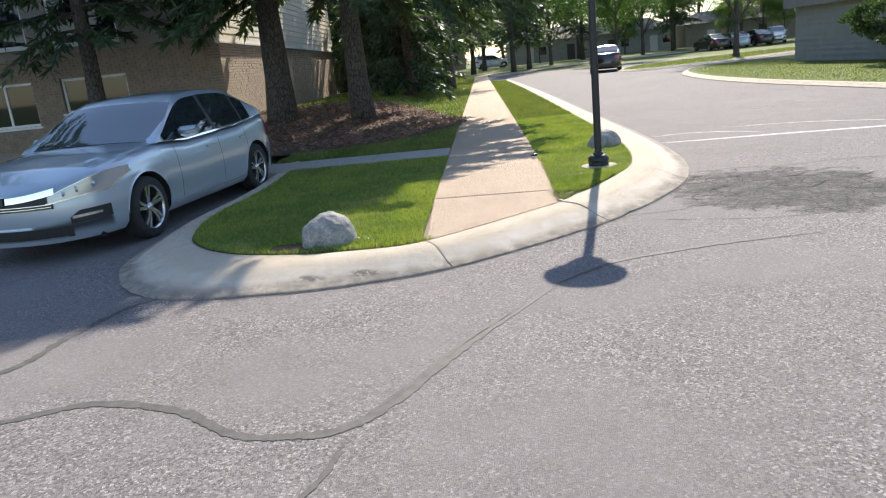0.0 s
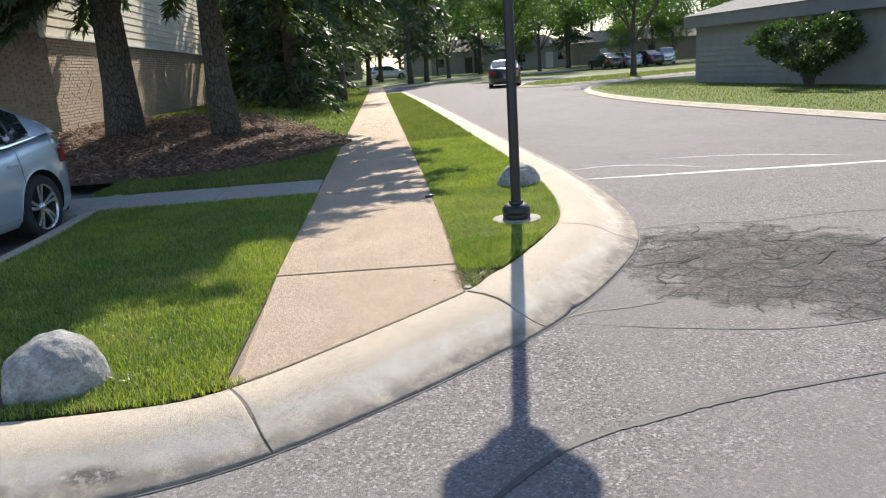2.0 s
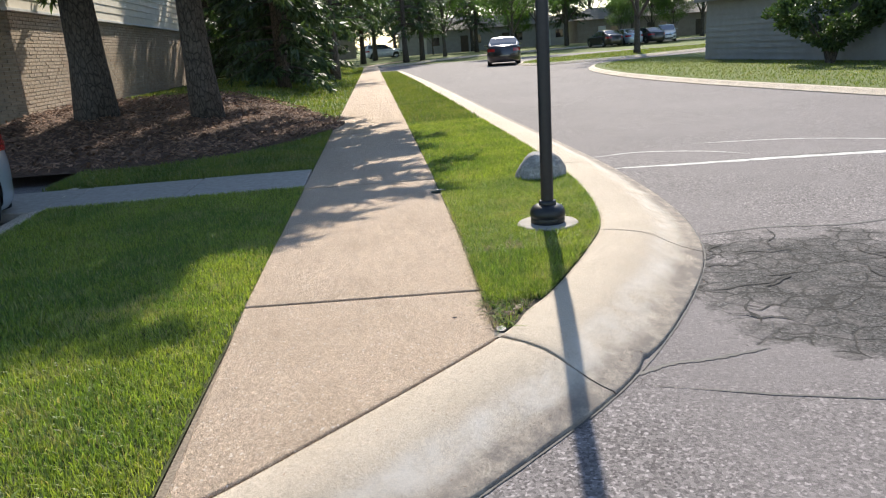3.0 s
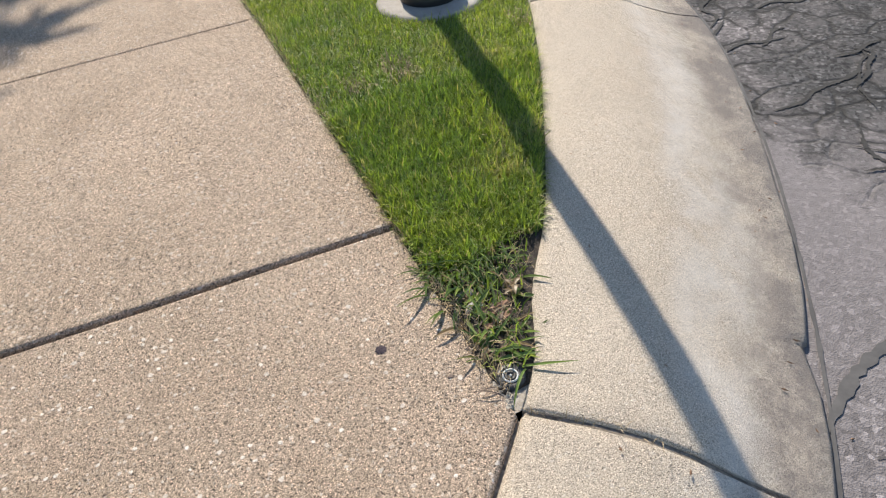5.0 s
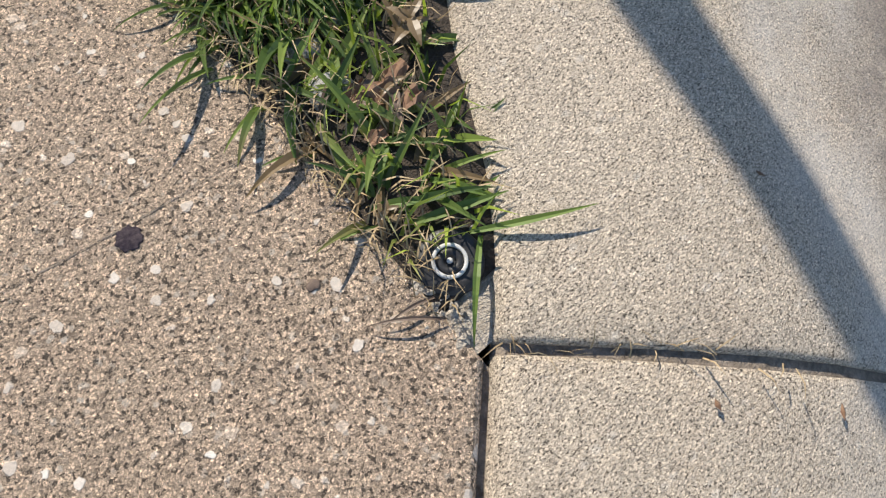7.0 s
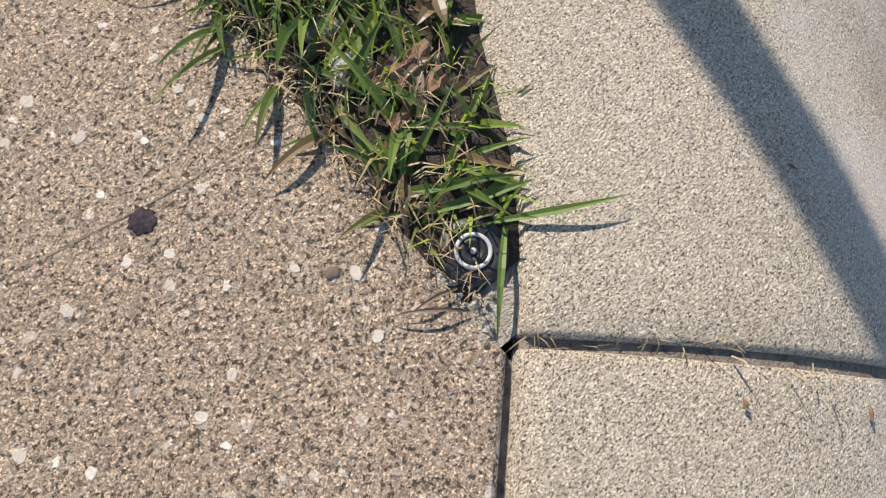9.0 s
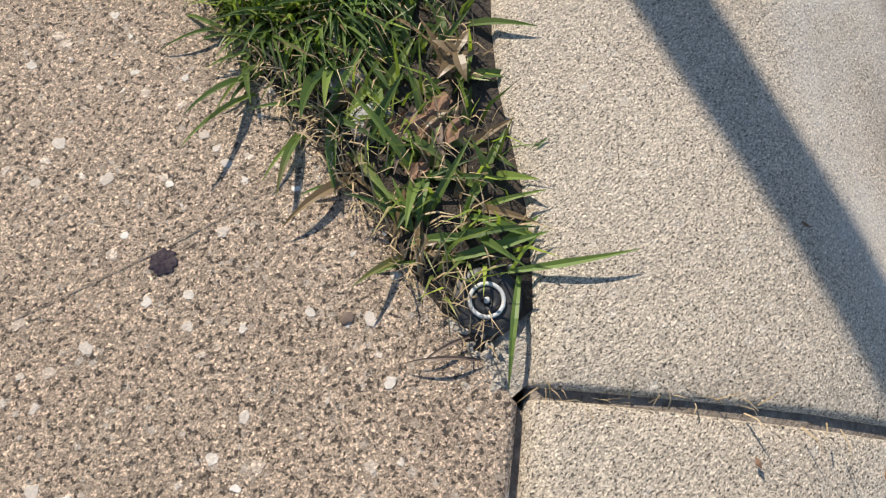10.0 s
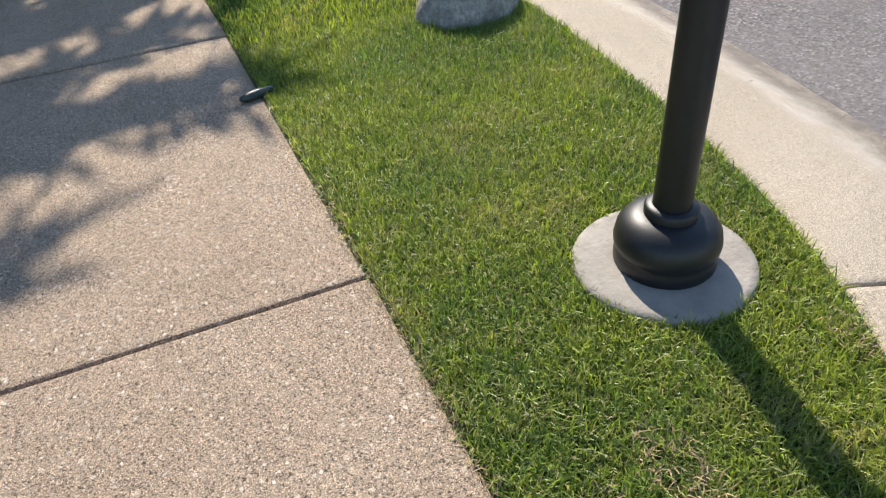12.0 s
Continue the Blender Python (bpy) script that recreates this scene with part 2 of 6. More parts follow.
def m_grass(name, dark, light, dry, dry_share, glow=0.35, patch=1.4):
    n = Nodes(name, 0.42, spec=0.5)
    r = n.island()
    col = n.mix(r, dark, light)
    col = n.mix(n.ramp(n.noise(patch, 3), (0.42, 0.0), (0.6, 0.9)), col, n.mix(r, (dark[0] * 1.6, dark[1] * 1.4, dark[2] * 1.2), (light[0] * 1.75, light[1] * 1.42, light[2] * 1.2)))
    col = n.mix(n.ramp(n.noise(7.0, 3, 0.7), (0.5, 0.0), (0.72, 0.55)), col, n.mix(r, dark, (light[0] * 1.35, light[1] * 1.0, light[2] * 1.1)))
    col = n.mix(n.ramp(n.noise(3.1, 4, 0.7), (0.52, 0.0), (0.66, 0.7)), col, n.mix(r, (dark[0] * 1.5, dark[1] * 1.35, dark[2]), (light[0] * 1.5, light[1] * 1.22, light[2] * 1.1)))
    col = n.mix(n.ramp(n.noise(14.0, 3, 0.7), (0.3, 0.6), (0.46, 0.0)), col, n.mix(r, (dark[0] * 0.7, dark[1] * 0.75, dark[2]), (light[0] * 0.62, light[1] * 0.75, light[2])))
    col = n.mix(n.ramp(n.math("FRACT", n.math("MULTIPLY", r, 37.7)), (1 - dry_share - 0.01, 0.0), (1 - dry_share, 1.0)), col, dry)
    worn = n.math("MULTIPLY", n.ramp(n.noise(2.7, 4, 0.7), (0.53, 0.0), (0.64, 1.0)), n.ramp(n.math("FRACT", n.math("MULTIPLY", r, 13.3)), (0.5, 0.0), (0.56, 0.75)))
    col = n.mix(n.math("MULTIPLY", worn, 1.0 if dry_share > 0.02 else 0.0), col, dry)
    n.colour(col)
    return translucent(n, n.mix(1.0, col, (1.5, 1.6, 0.7), "MULTIPLY"), glow)


def m_leaf(name, dark, light, glow=0.3):
    n = Nodes(name, 0.5, spec=0.4)
    col = n.mix(n.island(), dark, light)
    n.colour(col)
    return translucent(n, n.mix(1.0, col, (1.5, 1.7, 0.7), "MULTIPLY"), glow)


def m_simple(name, c1, c2, scale=20.0, rough=0.7, metal=0.0, bump=0.2, dist=0.004, spec=0.5):
    n = Nodes(name, rough, metal, spec)
    n.colour(n.ramp(n.noise(scale, 5, 0.65), (0.3, c1), (0.7, c2))).bump(n.noise(scale * 5, 4), bump, dist)
    return n.mat


def m_bark():
    n = Nodes("bark", 0.95)
    v = n.t.nodes.new("ShaderNodeMapping")
    v.inputs["Scale"].default_value = (1, 1, 0.35)
    n.link(n.co.outputs["Object"], v.inputs[0])
    s = n.voronoi(16, "DISTANCE_TO_EDGE", vec=v.outputs[0])
    col = n.ramp(n.noise(14, 5, 0.7), (0.3, (0.05, 0.042, 0.036)), (0.7, (0.14, 0.12, 0.1)))
    col = n.mix(n.ramp(s, (0.0, 1.0), (0.12, 0.0)), col, (0.025, 0.02, 0.017))
    n.colour(col).bump(n.math("ADD", s, n.math("MULTIPLY", n.noise(50, 4), 0.2)), 0.9, 0.03)
    return n.mat


def m_stone():
    n = Nodes("boulder_stone", 0.9)
    col = n.ramp(n.noise(9, 6, 0.7), (0.34, (0.15, 0.145, 0.14)), (0.66, (0.45, 0.435, 0.41)))
    col = n.mix(n.ramp(n.noise(60, 4), (0.48, 0.0), (0.64, 0.6)), col, (0.16, 0.15, 0.145))
    n.colour(col).bump(n.noise(30, 6, 0.7), 0.7, 0.02)
    return n.mat


def m_brick():
    n = Nodes("brick", 0.9)
    col = n.mix(n.random(), (0.42, 0.3, 0.2), (0.6, 0.48, 0.35))
    col = n.mix(n.island(), col, (0.56, 0.45, 0.33))
    col = n.mix(n.ramp(n.noise(25, 4), (0.4, 0.0), (0.7, 0.4)), col, (0.22, 0.16, 0.11))
    n.colour(col).bump(n.noise(120, 3), 0.5, 0.006)
    return n.mat


def m_glass_dark(name, tint=(0.012, 0.015, 0.018)):
    n = Nodes(name, 0.03, spec=0.9)
    n.colour(tint)
    return n.mat


def m_paint(name, c, metal=0.55, rough=0.28):
    n = Nodes(name, rough, metal)
    n.colour(n.mix(n.ramp(n.noise(900, 1), (0.4, 0.0), (0.6, 0.25)), c, tuple(min(1, q * 1.3) for q in c)))
    n.b.inputs["Coat Weight"].default_value = 1.0
    n.b.inputs["Coat Roughness"].default_value = 0.04
    return n.mat


ASPHALT, AGG, KERB, SOIL, LAWN = m_asphalt(), m_aggregate(), m_kerb(), m_soil(), m_lawn()
GRASS = m_grass("grass_blade", (0.045, 0.082, 0.016), (0.26, 0.365, 0.072), (0.42, 0.36, 0.18), 0.06, 0.36)
GRASS_FAR = m_grass("lawn_blade", (0.075, 0.115, 0.024), (0.14, 0.195, 0.04), (0.3, 0.25, 0.12), 0.06, 0.35)
WEED = m_grass("weed_blade", (0.034, 0.07, 0.018), (0.14, 0.215, 0.052), (0.2, 0.14, 0.075), 0.1, 0.3)
WEED_LONG = m_grass("long_weed_leaf", (0.06, 0.115, 0.03), (0.12, 0.2, 0.05), (0.1, 0.17, 0.04), 0.0, 0.3)
TURF = m_simple("turf_thatch", (0.03, 0.04, 0.012), (0.1, 0.11, 0.035), 30, 0.95, 0, 0.9, 0.02)
GRIT = m_simple("joint_grit", (0.1, 0.08, 0.06), (0.36, 0.3, 0.24), 90, 0.95, 0, 0.8, 0.004)
STRAW = m_simple("dry_straw", (0.26, 0.18, 0.09), (0.5, 0.38, 0.22), 30)
NEEDLE = m_leaf("conifer_needles", (0.03, 0.054, 0.027), (0.085, 0.13, 0.06), 0.25)
LEAF = m_leaf("broad_leaves", (0.03, 0.065, 0.014), (0.1, 0.17, 0.035), 0.4)
SHRUB = m_leaf("shrub_leaves", (0.02, 0.042, 0.016), (0.085, 0.13, 0.05), 0.25)
BARK, STONE, BRICK = m_bark(), m_stone(), m_brick()
MORTAR = m_simple("mortar", (0.3, 0.27, 0.23), (0.42, 0.38, 0.33), 40, 0.95)
BLACK_METAL = m_simple("black_powder_coat", (0.008, 0.0085, 0.01), (0.014, 0.015, 0.018), 30, 0.45, 0.0, 0.12, 0.002)
PAD = m_simple("grey_concrete", (0.25, 0.228, 0.2), (0.37, 0.338, 0.298), 14, 0.9, 0, 0.5, 0.006)
MULCH = m_simple("mulch_bed", (0.05, 0.028, 0.018), (0.17, 0.095, 0.06), 14, 0.95, 0, 1.0, 0.03)
TAR = m_simple("crack_sealer", (0.04, 0.038, 0.037), (0.09, 0.085, 0.082), 14, 0.75)
DARK_TAR = m_simple("open_crack", (0.018, 0.017, 0.016), (0.05, 0.047, 0.044), 20, 0.95)
WHITE_LINE = m_simple("mottled_white", (0.26, 0.255, 0.25), (0.6, 0.59, 0.57), 18, 0.8)

# ---- mesh helpers ----
def mesh_ob(name, verts, faces, material, parent=None, smooth=False, uv=None):
    me = bpy.data.meshes.new(name)
    me.from_pydata([tuple(v) for v in verts], [], [tuple(f) for f in faces])
    if smooth:
        me.polygons.foreach_set("use_smooth", [True] * len(me.polygons))
    if uv is not None:
        lay = me.uv_layers.new(name="UVMap")
        idx = np.empty(len(me.loops), dtype=np.int32)
        me.loops.foreach_get("vertex_index", idx)
        lay.data.foreach_set("uv", np.asarray(uv, dtype=np.float32)[idx].ravel())
    me.materials.append(material)
    ob = new(name, me)
    ob.parent = parent
    return ob


def part(name, bm, material, parent=None, label="", smooth=False):
    me = bpy.data.meshes.new(name)
    bm.normal_update()
    bm.to_mesh(me)
    bm.free()
    if smooth:
        me.polygons.foreach_set("use_smooth", [True] * len(me.polygons))
    me.materials.append(material)
    ob = new(name, me)
    ob.parent = parent
    return tagged(ob, label)


def empty(name, label, category, m=None, kind="", group=""):
    ob = new(name)
    if m is not None:
        ob.matrix_basis = m
    return tagged(ob, label, category, group, kind)


def box_bm(x0, x1, y0, y1, z0, z1, bevel=0.0, segments=2, bm=None):
    own = bmesh.new()
    bmesh.ops.create_cube(own, size=1)
    for v in own.verts:
        v.co = ((x0 + x1) / 2 + v.co.x * (x1 - x0), (y0 + y1) / 2 + v.co.y * (y1 - y0), (z0 + z1) / 2 + v.co.z * (z1 - z0))
    if bevel:
        bmesh.ops.bevel(own, geom=own.edges[:], offset=bevel, segments=segments, affect="EDGES", profile=0.7)
    return own


def lathe(profile, steps=32, centre=(0, 0)):
    """Verts and faces of a turned shape; profile: rows of radius, height."""
    v, f = [], []
    for r, z in profile:
        for i in range(steps):
            a = 2 * math.pi * i / steps
            v.append((centre[0] + r * math.cos(a), centre[1] + r * math.sin(a), z))
    for k in range(len(profile) - 1):
        for i in range(steps):
            j = (i + 1) % steps
            f.append((k * steps + i, k * steps + j, (k + 1) * steps + j, (k + 1) * steps + i))
    return v, f


def tube(points, radii, sides=8, cap=True):
    """A tapered tube along points."""
    pts = [Vector(p) for p in points]
    v, f = [], []
    for i, p in enumerate(pts):
        d = (pts[min(i + 1, len(pts) - 1)] - pts[max(i - 1, 0)]).normalized()
        a = d.cross(Vector((0.31, 0.95, 0.05))).normalized()
        b = d.cross(a)
        for k in range(sides):
            t = 2 * math.pi * k / sides
            v.append(tuple(p + float(radii[i]) * (math.cos(t) * a + math.sin(t) * b)))
    for i in range(len(pts) - 1):
        for k in range(sides):
            j = (k + 1) % sides
            f.append((i * sides + k, i * sides + j, (i + 1) * sides + j, (i + 1) * sides + k))
    if cap:
        f.append(tuple(range(sides))[::-1])
        f.append(tuple((len(pts) - 1) * sides + k for k in range(sides)))
    return v, f


def join(*shapes):
    v, f = [], []
    for a, b in shapes:
        o = len(v)
        v += list(a)
        f += [tuple(i + o for i in q) for q in b]
    return v, f


def spline(ctrl, per=12):
    """Catmull-Rom through rows of numbers."""
    c = np.array(ctrl, float)
    c = np.vstack([2 * c[0] - c[1], c, 2 * c[-1] - c[-2]])
    out = []
    for i in range(1, len(c) - 2):
        for t in np.linspace(0, 1, per, endpoint=False):
            p0, p1, p2, p3 = c[i - 1], c[i], c[i + 1], c[i + 2]
            out.append(0.5 * (2 * p1 + (p2 - p0) * t + (2 * p0 - 5 * p1 + 4 * p2 - p3) * t * t + (3 * p1 - p0 - 3 * p2 + p3) * t ** 3))
    out.append(c[-2])
    return np.array(out)


def inset(poly, d):
    """Moves the edges of a convex counter-clockwise polygon inwards by d."""
    n = len(poly)
    lines = []
    for i in range(n):
        a, b = np.array(poly[i], float), np.array(poly[(i + 1) % n], float)
        e = (b - a) / np.linalg.norm(b - a)
        lines.append((a + d * np.array([-e[1], e[0]]), e))
    out = []
    for i in range(n):
        (p, e), (q, g) = lines[i - 1], lines[i]
        s = np.linalg.solve(np.stack([e, -g], 1), q - p)[0]
        out.append(p + s * e)
    return out


def slab(name, poly, top, thick, material, parent, edge=0.008, uv=None, tilt=0.0):
    """A cast slab with worn, rounded edges."""
    rings = [(inset(poly, edge * 1.6), top), (inset(poly, edge * 0.7), top - edge * 0.25), (inset(poly, edge * 0.15), top - edge * 0.9), (poly, top - edge * 2), (poly, top - thick)]
    n = len(poly)
    v = [(p[0], p[1], z + tilt * (p[1] - poly[0][1])) for ring, z in rings for p in ring]
    f = [tuple(range(n))]
    for k in range(len(rings) - 1):
        for i in range(n):
            j = (i + 1) % n
            f.append((k * n + j, k * n + i, (k + 1) * n + i, (k + 1) * n + j))
    return mesh_ob(name, v, f, material, parent)


def lawn_z(x, y):
    """Height of the lawn and the planting bed."""
    x, y = np.asarray(x, float), np.asarray(y, float)
    rise = np.clip((y - 17.0) / 7.0, 0, 1) * np.clip((0.6 - x) / 3.0, 0, 1)
    return 0.146 + 0.42 * rise * rise * (3 - 2 * rise)


# ---- ground, road, kerb, walk ----
KERB_LINE = [(-2.4, 19.0, 0.42), (-2.05, 16.5, 0.46), (-1.86, 14.7, 0.48), (-1.82, 13.3, 0.5), (-1.93, 12.0, 0.5), (-1.88, 11.25, 0.53), (-1.66, 10.55, 0.68),
             (-1.17, 10.03, 0.77), (-0.55, 9.79, 0.61), (0.0, 9.75, 0.5), (0.5, 9.84, 0.43), (1.11, 10.335, 0.5), (1.742, 10.926, 0.55), (1.917, 11.185, 0.58), (2.133, 11.472, 0.61),
             (2.53, 12.15, 0.66), (2.78, 12.7, 0.66), (2.95, 13.5, 0.68), (3.06, 14.6, 0.68), (3.11, 16.2, 0.68), (3.09, 21.0, 0.66), (3.0, 34.0, 0.66), (2.75, 48.0, 0.6)]
KL = spline(KERB_LINE, 16)
KT = np.gradient(KL[:, :2], axis=0)
KT /= np.linalg.norm(KT, axis=1)[:, None]
KN = np.stack([KT[:, 1], -KT[:, 0]], 1)
KSTEP = np.concatenate([[0], np.cumsum(np.linalg.norm(np.diff(KL[:, :2], axis=0), axis=1))])
KERB_TOP = 0.15
PROFILE = [(0.0, -0.03), (0.004, 0.136), (0.02, 0.148), (0.06, 0.15), (0.25, 0.148), (0.42, 0.137), (0.56, 0.11), (0.68, 0.076), (0.8, 0.046), (0.9, 0.028), (0.985, 0.018), (1.0, 0.010), (1.003, -0.04)]


def kerb_at(s):
    """The point, the normal and the width of the kerb's inner edge at s metres along it."""
    return [np.interp(s, KSTEP, q) for q in (KL[:, 0], KL[:, 1], KN[:, 0], KN[:, 1], KL[:, 2])]


def kerb_s(x, y):
    return KSTEP[np.argmin((KL[:, 0] - x) ** 2 + (KL[:, 1] - y) ** 2)]


def walk_left(y):
    return 0.49 + 0.0125 * (y - 9.85)


def walk_right(y):
    return 1.733 + 0.085 * (1 - math.exp(-max(y - 11.0, 0) / 2.0)) + 0.004 * (y - 11.0)


# one sheet to the horizon
gv, gf = [], []
edge = [-900, -300, -120, -60, -30, -10, 10, 30, 60, 120, 300, 900]
for y in edge:
    for x in edge:
        gv.append((x, y + 20, -0.06))
for j in range(len(edge) - 1):
    for i in range(len(edge) - 1):
        a = j * len(edge) + i
        gf.append((a, a + 1, a + 1 + len(edge), a + len(edge)))
tagged(mesh_ob("ground", gv, gf, LAWN), "wide grassy ground reaching to the horizon", "ground", kind="structure")

# asphalt of the street and the parking court
rv, rf = [], []
nx, ny = 60, 70
for j in range(ny + 1):
    for i in range(nx + 1):
        x, y = -30 + 70 * i / nx, -18 + 80 * j / ny
        rv.append((x, y, 0.0))
for j in range(ny):
    for i in range(nx):
        a = j * (nx + 1) + i
        rf.append((a, a + 1, a + nx + 2, a + nx + 1))
road = tagged(mesh_ob("road", rv, rf, ASPHALT, smooth=True), "worn grey asphalt street with cracks and patches", "road", kind="structure")

# kerb, cast in sections with open joints
kerb = tagged(new("kerb"), "pale concrete roll kerb with joints and scuffs", "kerb", kind="structure")
joints = [kerb_s(*p) for p in ((-2.3, 18.6), (-1.76, 13.3), (-1.62, 10.55), (0.52, 9.85), (1.742, 10.926), (2.70, 12.48), (3.07, 15.1), (3.1, 18.2), (3.09, 21.4), (3.06, 25.0), (3.04, 29.0), (3.0, 33.0), (2.9, 40.0), (2.76, 47.5))]
for k in range(len(joints) - 1):
    a, b = joints[k], joints[k + 1]
    gap = 0.0042
    lift = 0.004 if k >= 4 else -0.002
    s0, s1 = a + gap, b - gap
    m = max(4, int((s1 - s0) / 0.06))
    m = min(m, 80)
    ss = np.concatenate([[s0, s0 + 0.002, s0 + 0.006], np.linspace(s0 + 0.03, s1 - 0.03, m), [s1 - 0.006, s1 - 0.002, s1]])
    drop = np.concatenate([[0.006, 0.002, 0.0], np.zeros(m), [0.0, 0.002, 0.006]])
    rnd = random.Random(k)
    v, uv = [], []
    for s, dz in zip(ss, drop):
        x, y, nx_, ny_, w = kerb_at(s)
        wob = 0.006 * noise.noise((s * 3, k, 0)) + 0.004 * noise.noise((s * 11, k, 3))
        for t, z in PROFILE:
            q = t * w + (wob if t > 0.95 else 0)
            v.append((x + nx_ * q, y + ny_ * q, z + (lift - dz if z > 0.1 else 0) + 0.0015 * noise.noise((s * 5, t * 6, k))))
            uv.append((s, t))
    P = len(PROFILE)
    f = [(i * P + j, (i + 1) * P + j, (i + 1) * P + j + 1, i * P + j + 1) for i in range(len(ss) - 1) for j in range(P - 1)]
    f += [tuple(range(P)), tuple((len(ss) - 1) * P + j for j in range(P))[::-1]]
    sec = mesh_ob("kerb_section", v, f, KERB, kerb, uv=uv)
    sec.data.polygons.foreach_set("use_smooth", [True] * (len(f) - 2) + [False, False])

# earth and grit in the joints
for s_ in joints[1:-1]:
    v, f = [], []
    for t, z in PROFILE[1:-1]:
        for e in (-0.009, 0.009):
            x, y, nx_, ny_, w = kerb_at(s_ + e)
            v.append((x + nx_ * t * w, y + ny_ * t * w, z - 0.006 + 0.004 * noise.noise((t * 40, s_, e))))
    mesh_ob("joint_filler", v, [(2 * i, 2 * i + 1, 2 * i + 3, 2 * i + 2) for i in range(len(v) // 2 - 1)], GRIT, kerb)

# pavement slabs
pavement = tagged(new("pavement"), "tan exposed-aggregate concrete walk cut into slabs", "pavement", kind="structure")
mesh_ob("joint_bed", [(walk_left(9.9) + 0.01, 9.8, 0.132), (walk_right(11.0), 10.88, 0.132), (walk_right(60), 60, 0.132), (walk_left(60), 60, 0.132)], [(0, 1, 2, 3)], GRIT, pavement)
g = 0.0055
JY = [(11.635, 11.538), (13.1, 13.045), (14.9, 14.84)] + [(16.4 + 1.46 * i, 16.34 + 1.46 * i) for i in range(29)]
first = [tuple(np.array(kerb_at(s_)[:2]) - 0.003 * np.array(kerb_at(s_)[2:4])) for s_ in np.linspace(kerb_s(0.52, 9.85) + 0.012, kerb_s(1.742, 10.926) - 0.010, 6)] + [ (walk_right(11.5), JY[0][1] - g), (walk_left(11.7), JY[0][0] - g)]
slab("slab", first, 0.15, 0.09, AGG, pavement)
for i in range(len(JY) - 1):
    (a0, a1), (b0, b1) = JY[i], JY[i + 1]
    r = random.Random(i)
    slab("slab", [(walk_left(a0), a0 + g), (walk_right(a1), a1 + g), (walk_right(b1), b1 - g), (walk_left(b0), b0 - g)], 0.15 + (0.003 if i == 0 else r.uniform(-0.003, 0.004)), 0.09, AGG, pavement)
# the far walk bends towards the street
for i in range(8):
    a = 59.9 + i * 1.5
    o = 0.06 * i * i
    slab("slab", [(walk_left(a) + o, a), (walk_right(a) + o, a), (walk_right(a) + o + 0.12 * i + 0.06, a + 1.49), (walk_left(a) + o + 0.12 * i + 0.06, a + 1.49)], 0.15, 0.09, AGG, pavement)

# narrow path from the parking court
path = tagged(new("path"), "narrow grey concrete path crossing the lawn", "path", kind="structure")
for i in range(4):
    x1 = walk_left(15.5) - 0.012 - i * 1.2
    x0 = x1 - 1.19
    slab("slab", [(x0, 14.98 + 0.01 * i), (x1, 14.97), (x1, 16.1), (x0, 16.12)], 0.148, 0.09, PAD, path)


# lawns
def lawn(name, poly_l, poly_r, label, step=12):
    """A strip between two edges, each a row of points of equal number, on the lawn's height."""
    v, f = [], []
    ends = ([poly_l[0]], [poly_r[0]])
    rows_l, rows_r = ends[0] + list(poly_l), ends[1] + list(poly_r)
    for n_, (a, b) in enumerate(zip(rows_l, rows_r)):
        for t in np.linspace(0, 1, step):
            x, y = a[0] + (b[0] - a[0]) * t, a[1] + (b[1] - a[1]) * t
            v.append((x, y, float(lawn_z(x, y)) + 0.01 * noise.noise((x * 0.8, y * 0.8, 0)) * (0 < t < 1) if n_ else -0.05))
    for i in range(len(rows_l) - 1):
        for k in range(step - 1):
            q = i * step + k
            f.append((q, q + 1, q + step + 1, q + step))
    return tagged(mesh_ob(name, v, f, LAWN, smooth=True), label, "lawn", kind="structure")


def kerb_x(y, side):
    """Inner kerb edge at y: side 1 by the street, -1 by the parking court."""
    top = KL[:, 1].argmin()
    part_ = KL[top:] if side > 0 else KL[:top + 1][::-1]
    return float(np.interp(y, part_[:, 1], part_[:, 0]))


ys = np.concatenate([np.linspace(10.972, 15, 44), np.linspace(15.2, 47, 60)])
verge = lawn("lawn_verge", [(walk_right(y) - 0.014, y) for y in ys], [(kerb_x(y, 1) + 0.012, y) for y in ys], "mown green grass verge between walk and kerb")
verge.data.materials[0] = TURF
verge.data.materials.append(SOIL)
verge.data.polygons.foreach_set("material_index", [1 if q.center.y < 11.36 else 0 for q in verge.data.polygons])
ys = np.linspace(9.78, 14.97, 40)
corner = lawn("lawn_corner", [(kerb_x(y, -1) - 0.01, y) for y in ys], [(walk_left(y) + 0.014 if y > 9.9 else kerb_x(y, 1) + 0.01, y) for y in ys], "mown lawn in the shade of a spruce")
corner.data.materials[0] = TURF
ys = np.linspace(16.13, 60, 80)
lawn("lawn_back", [(-2.35 if y < 18.8 else -5.4 if y < 46 else -30, y) for y in ys], [(walk_left(y) - 0.002, y) for y in ys], "lawn rising towards the apartment building", 40)

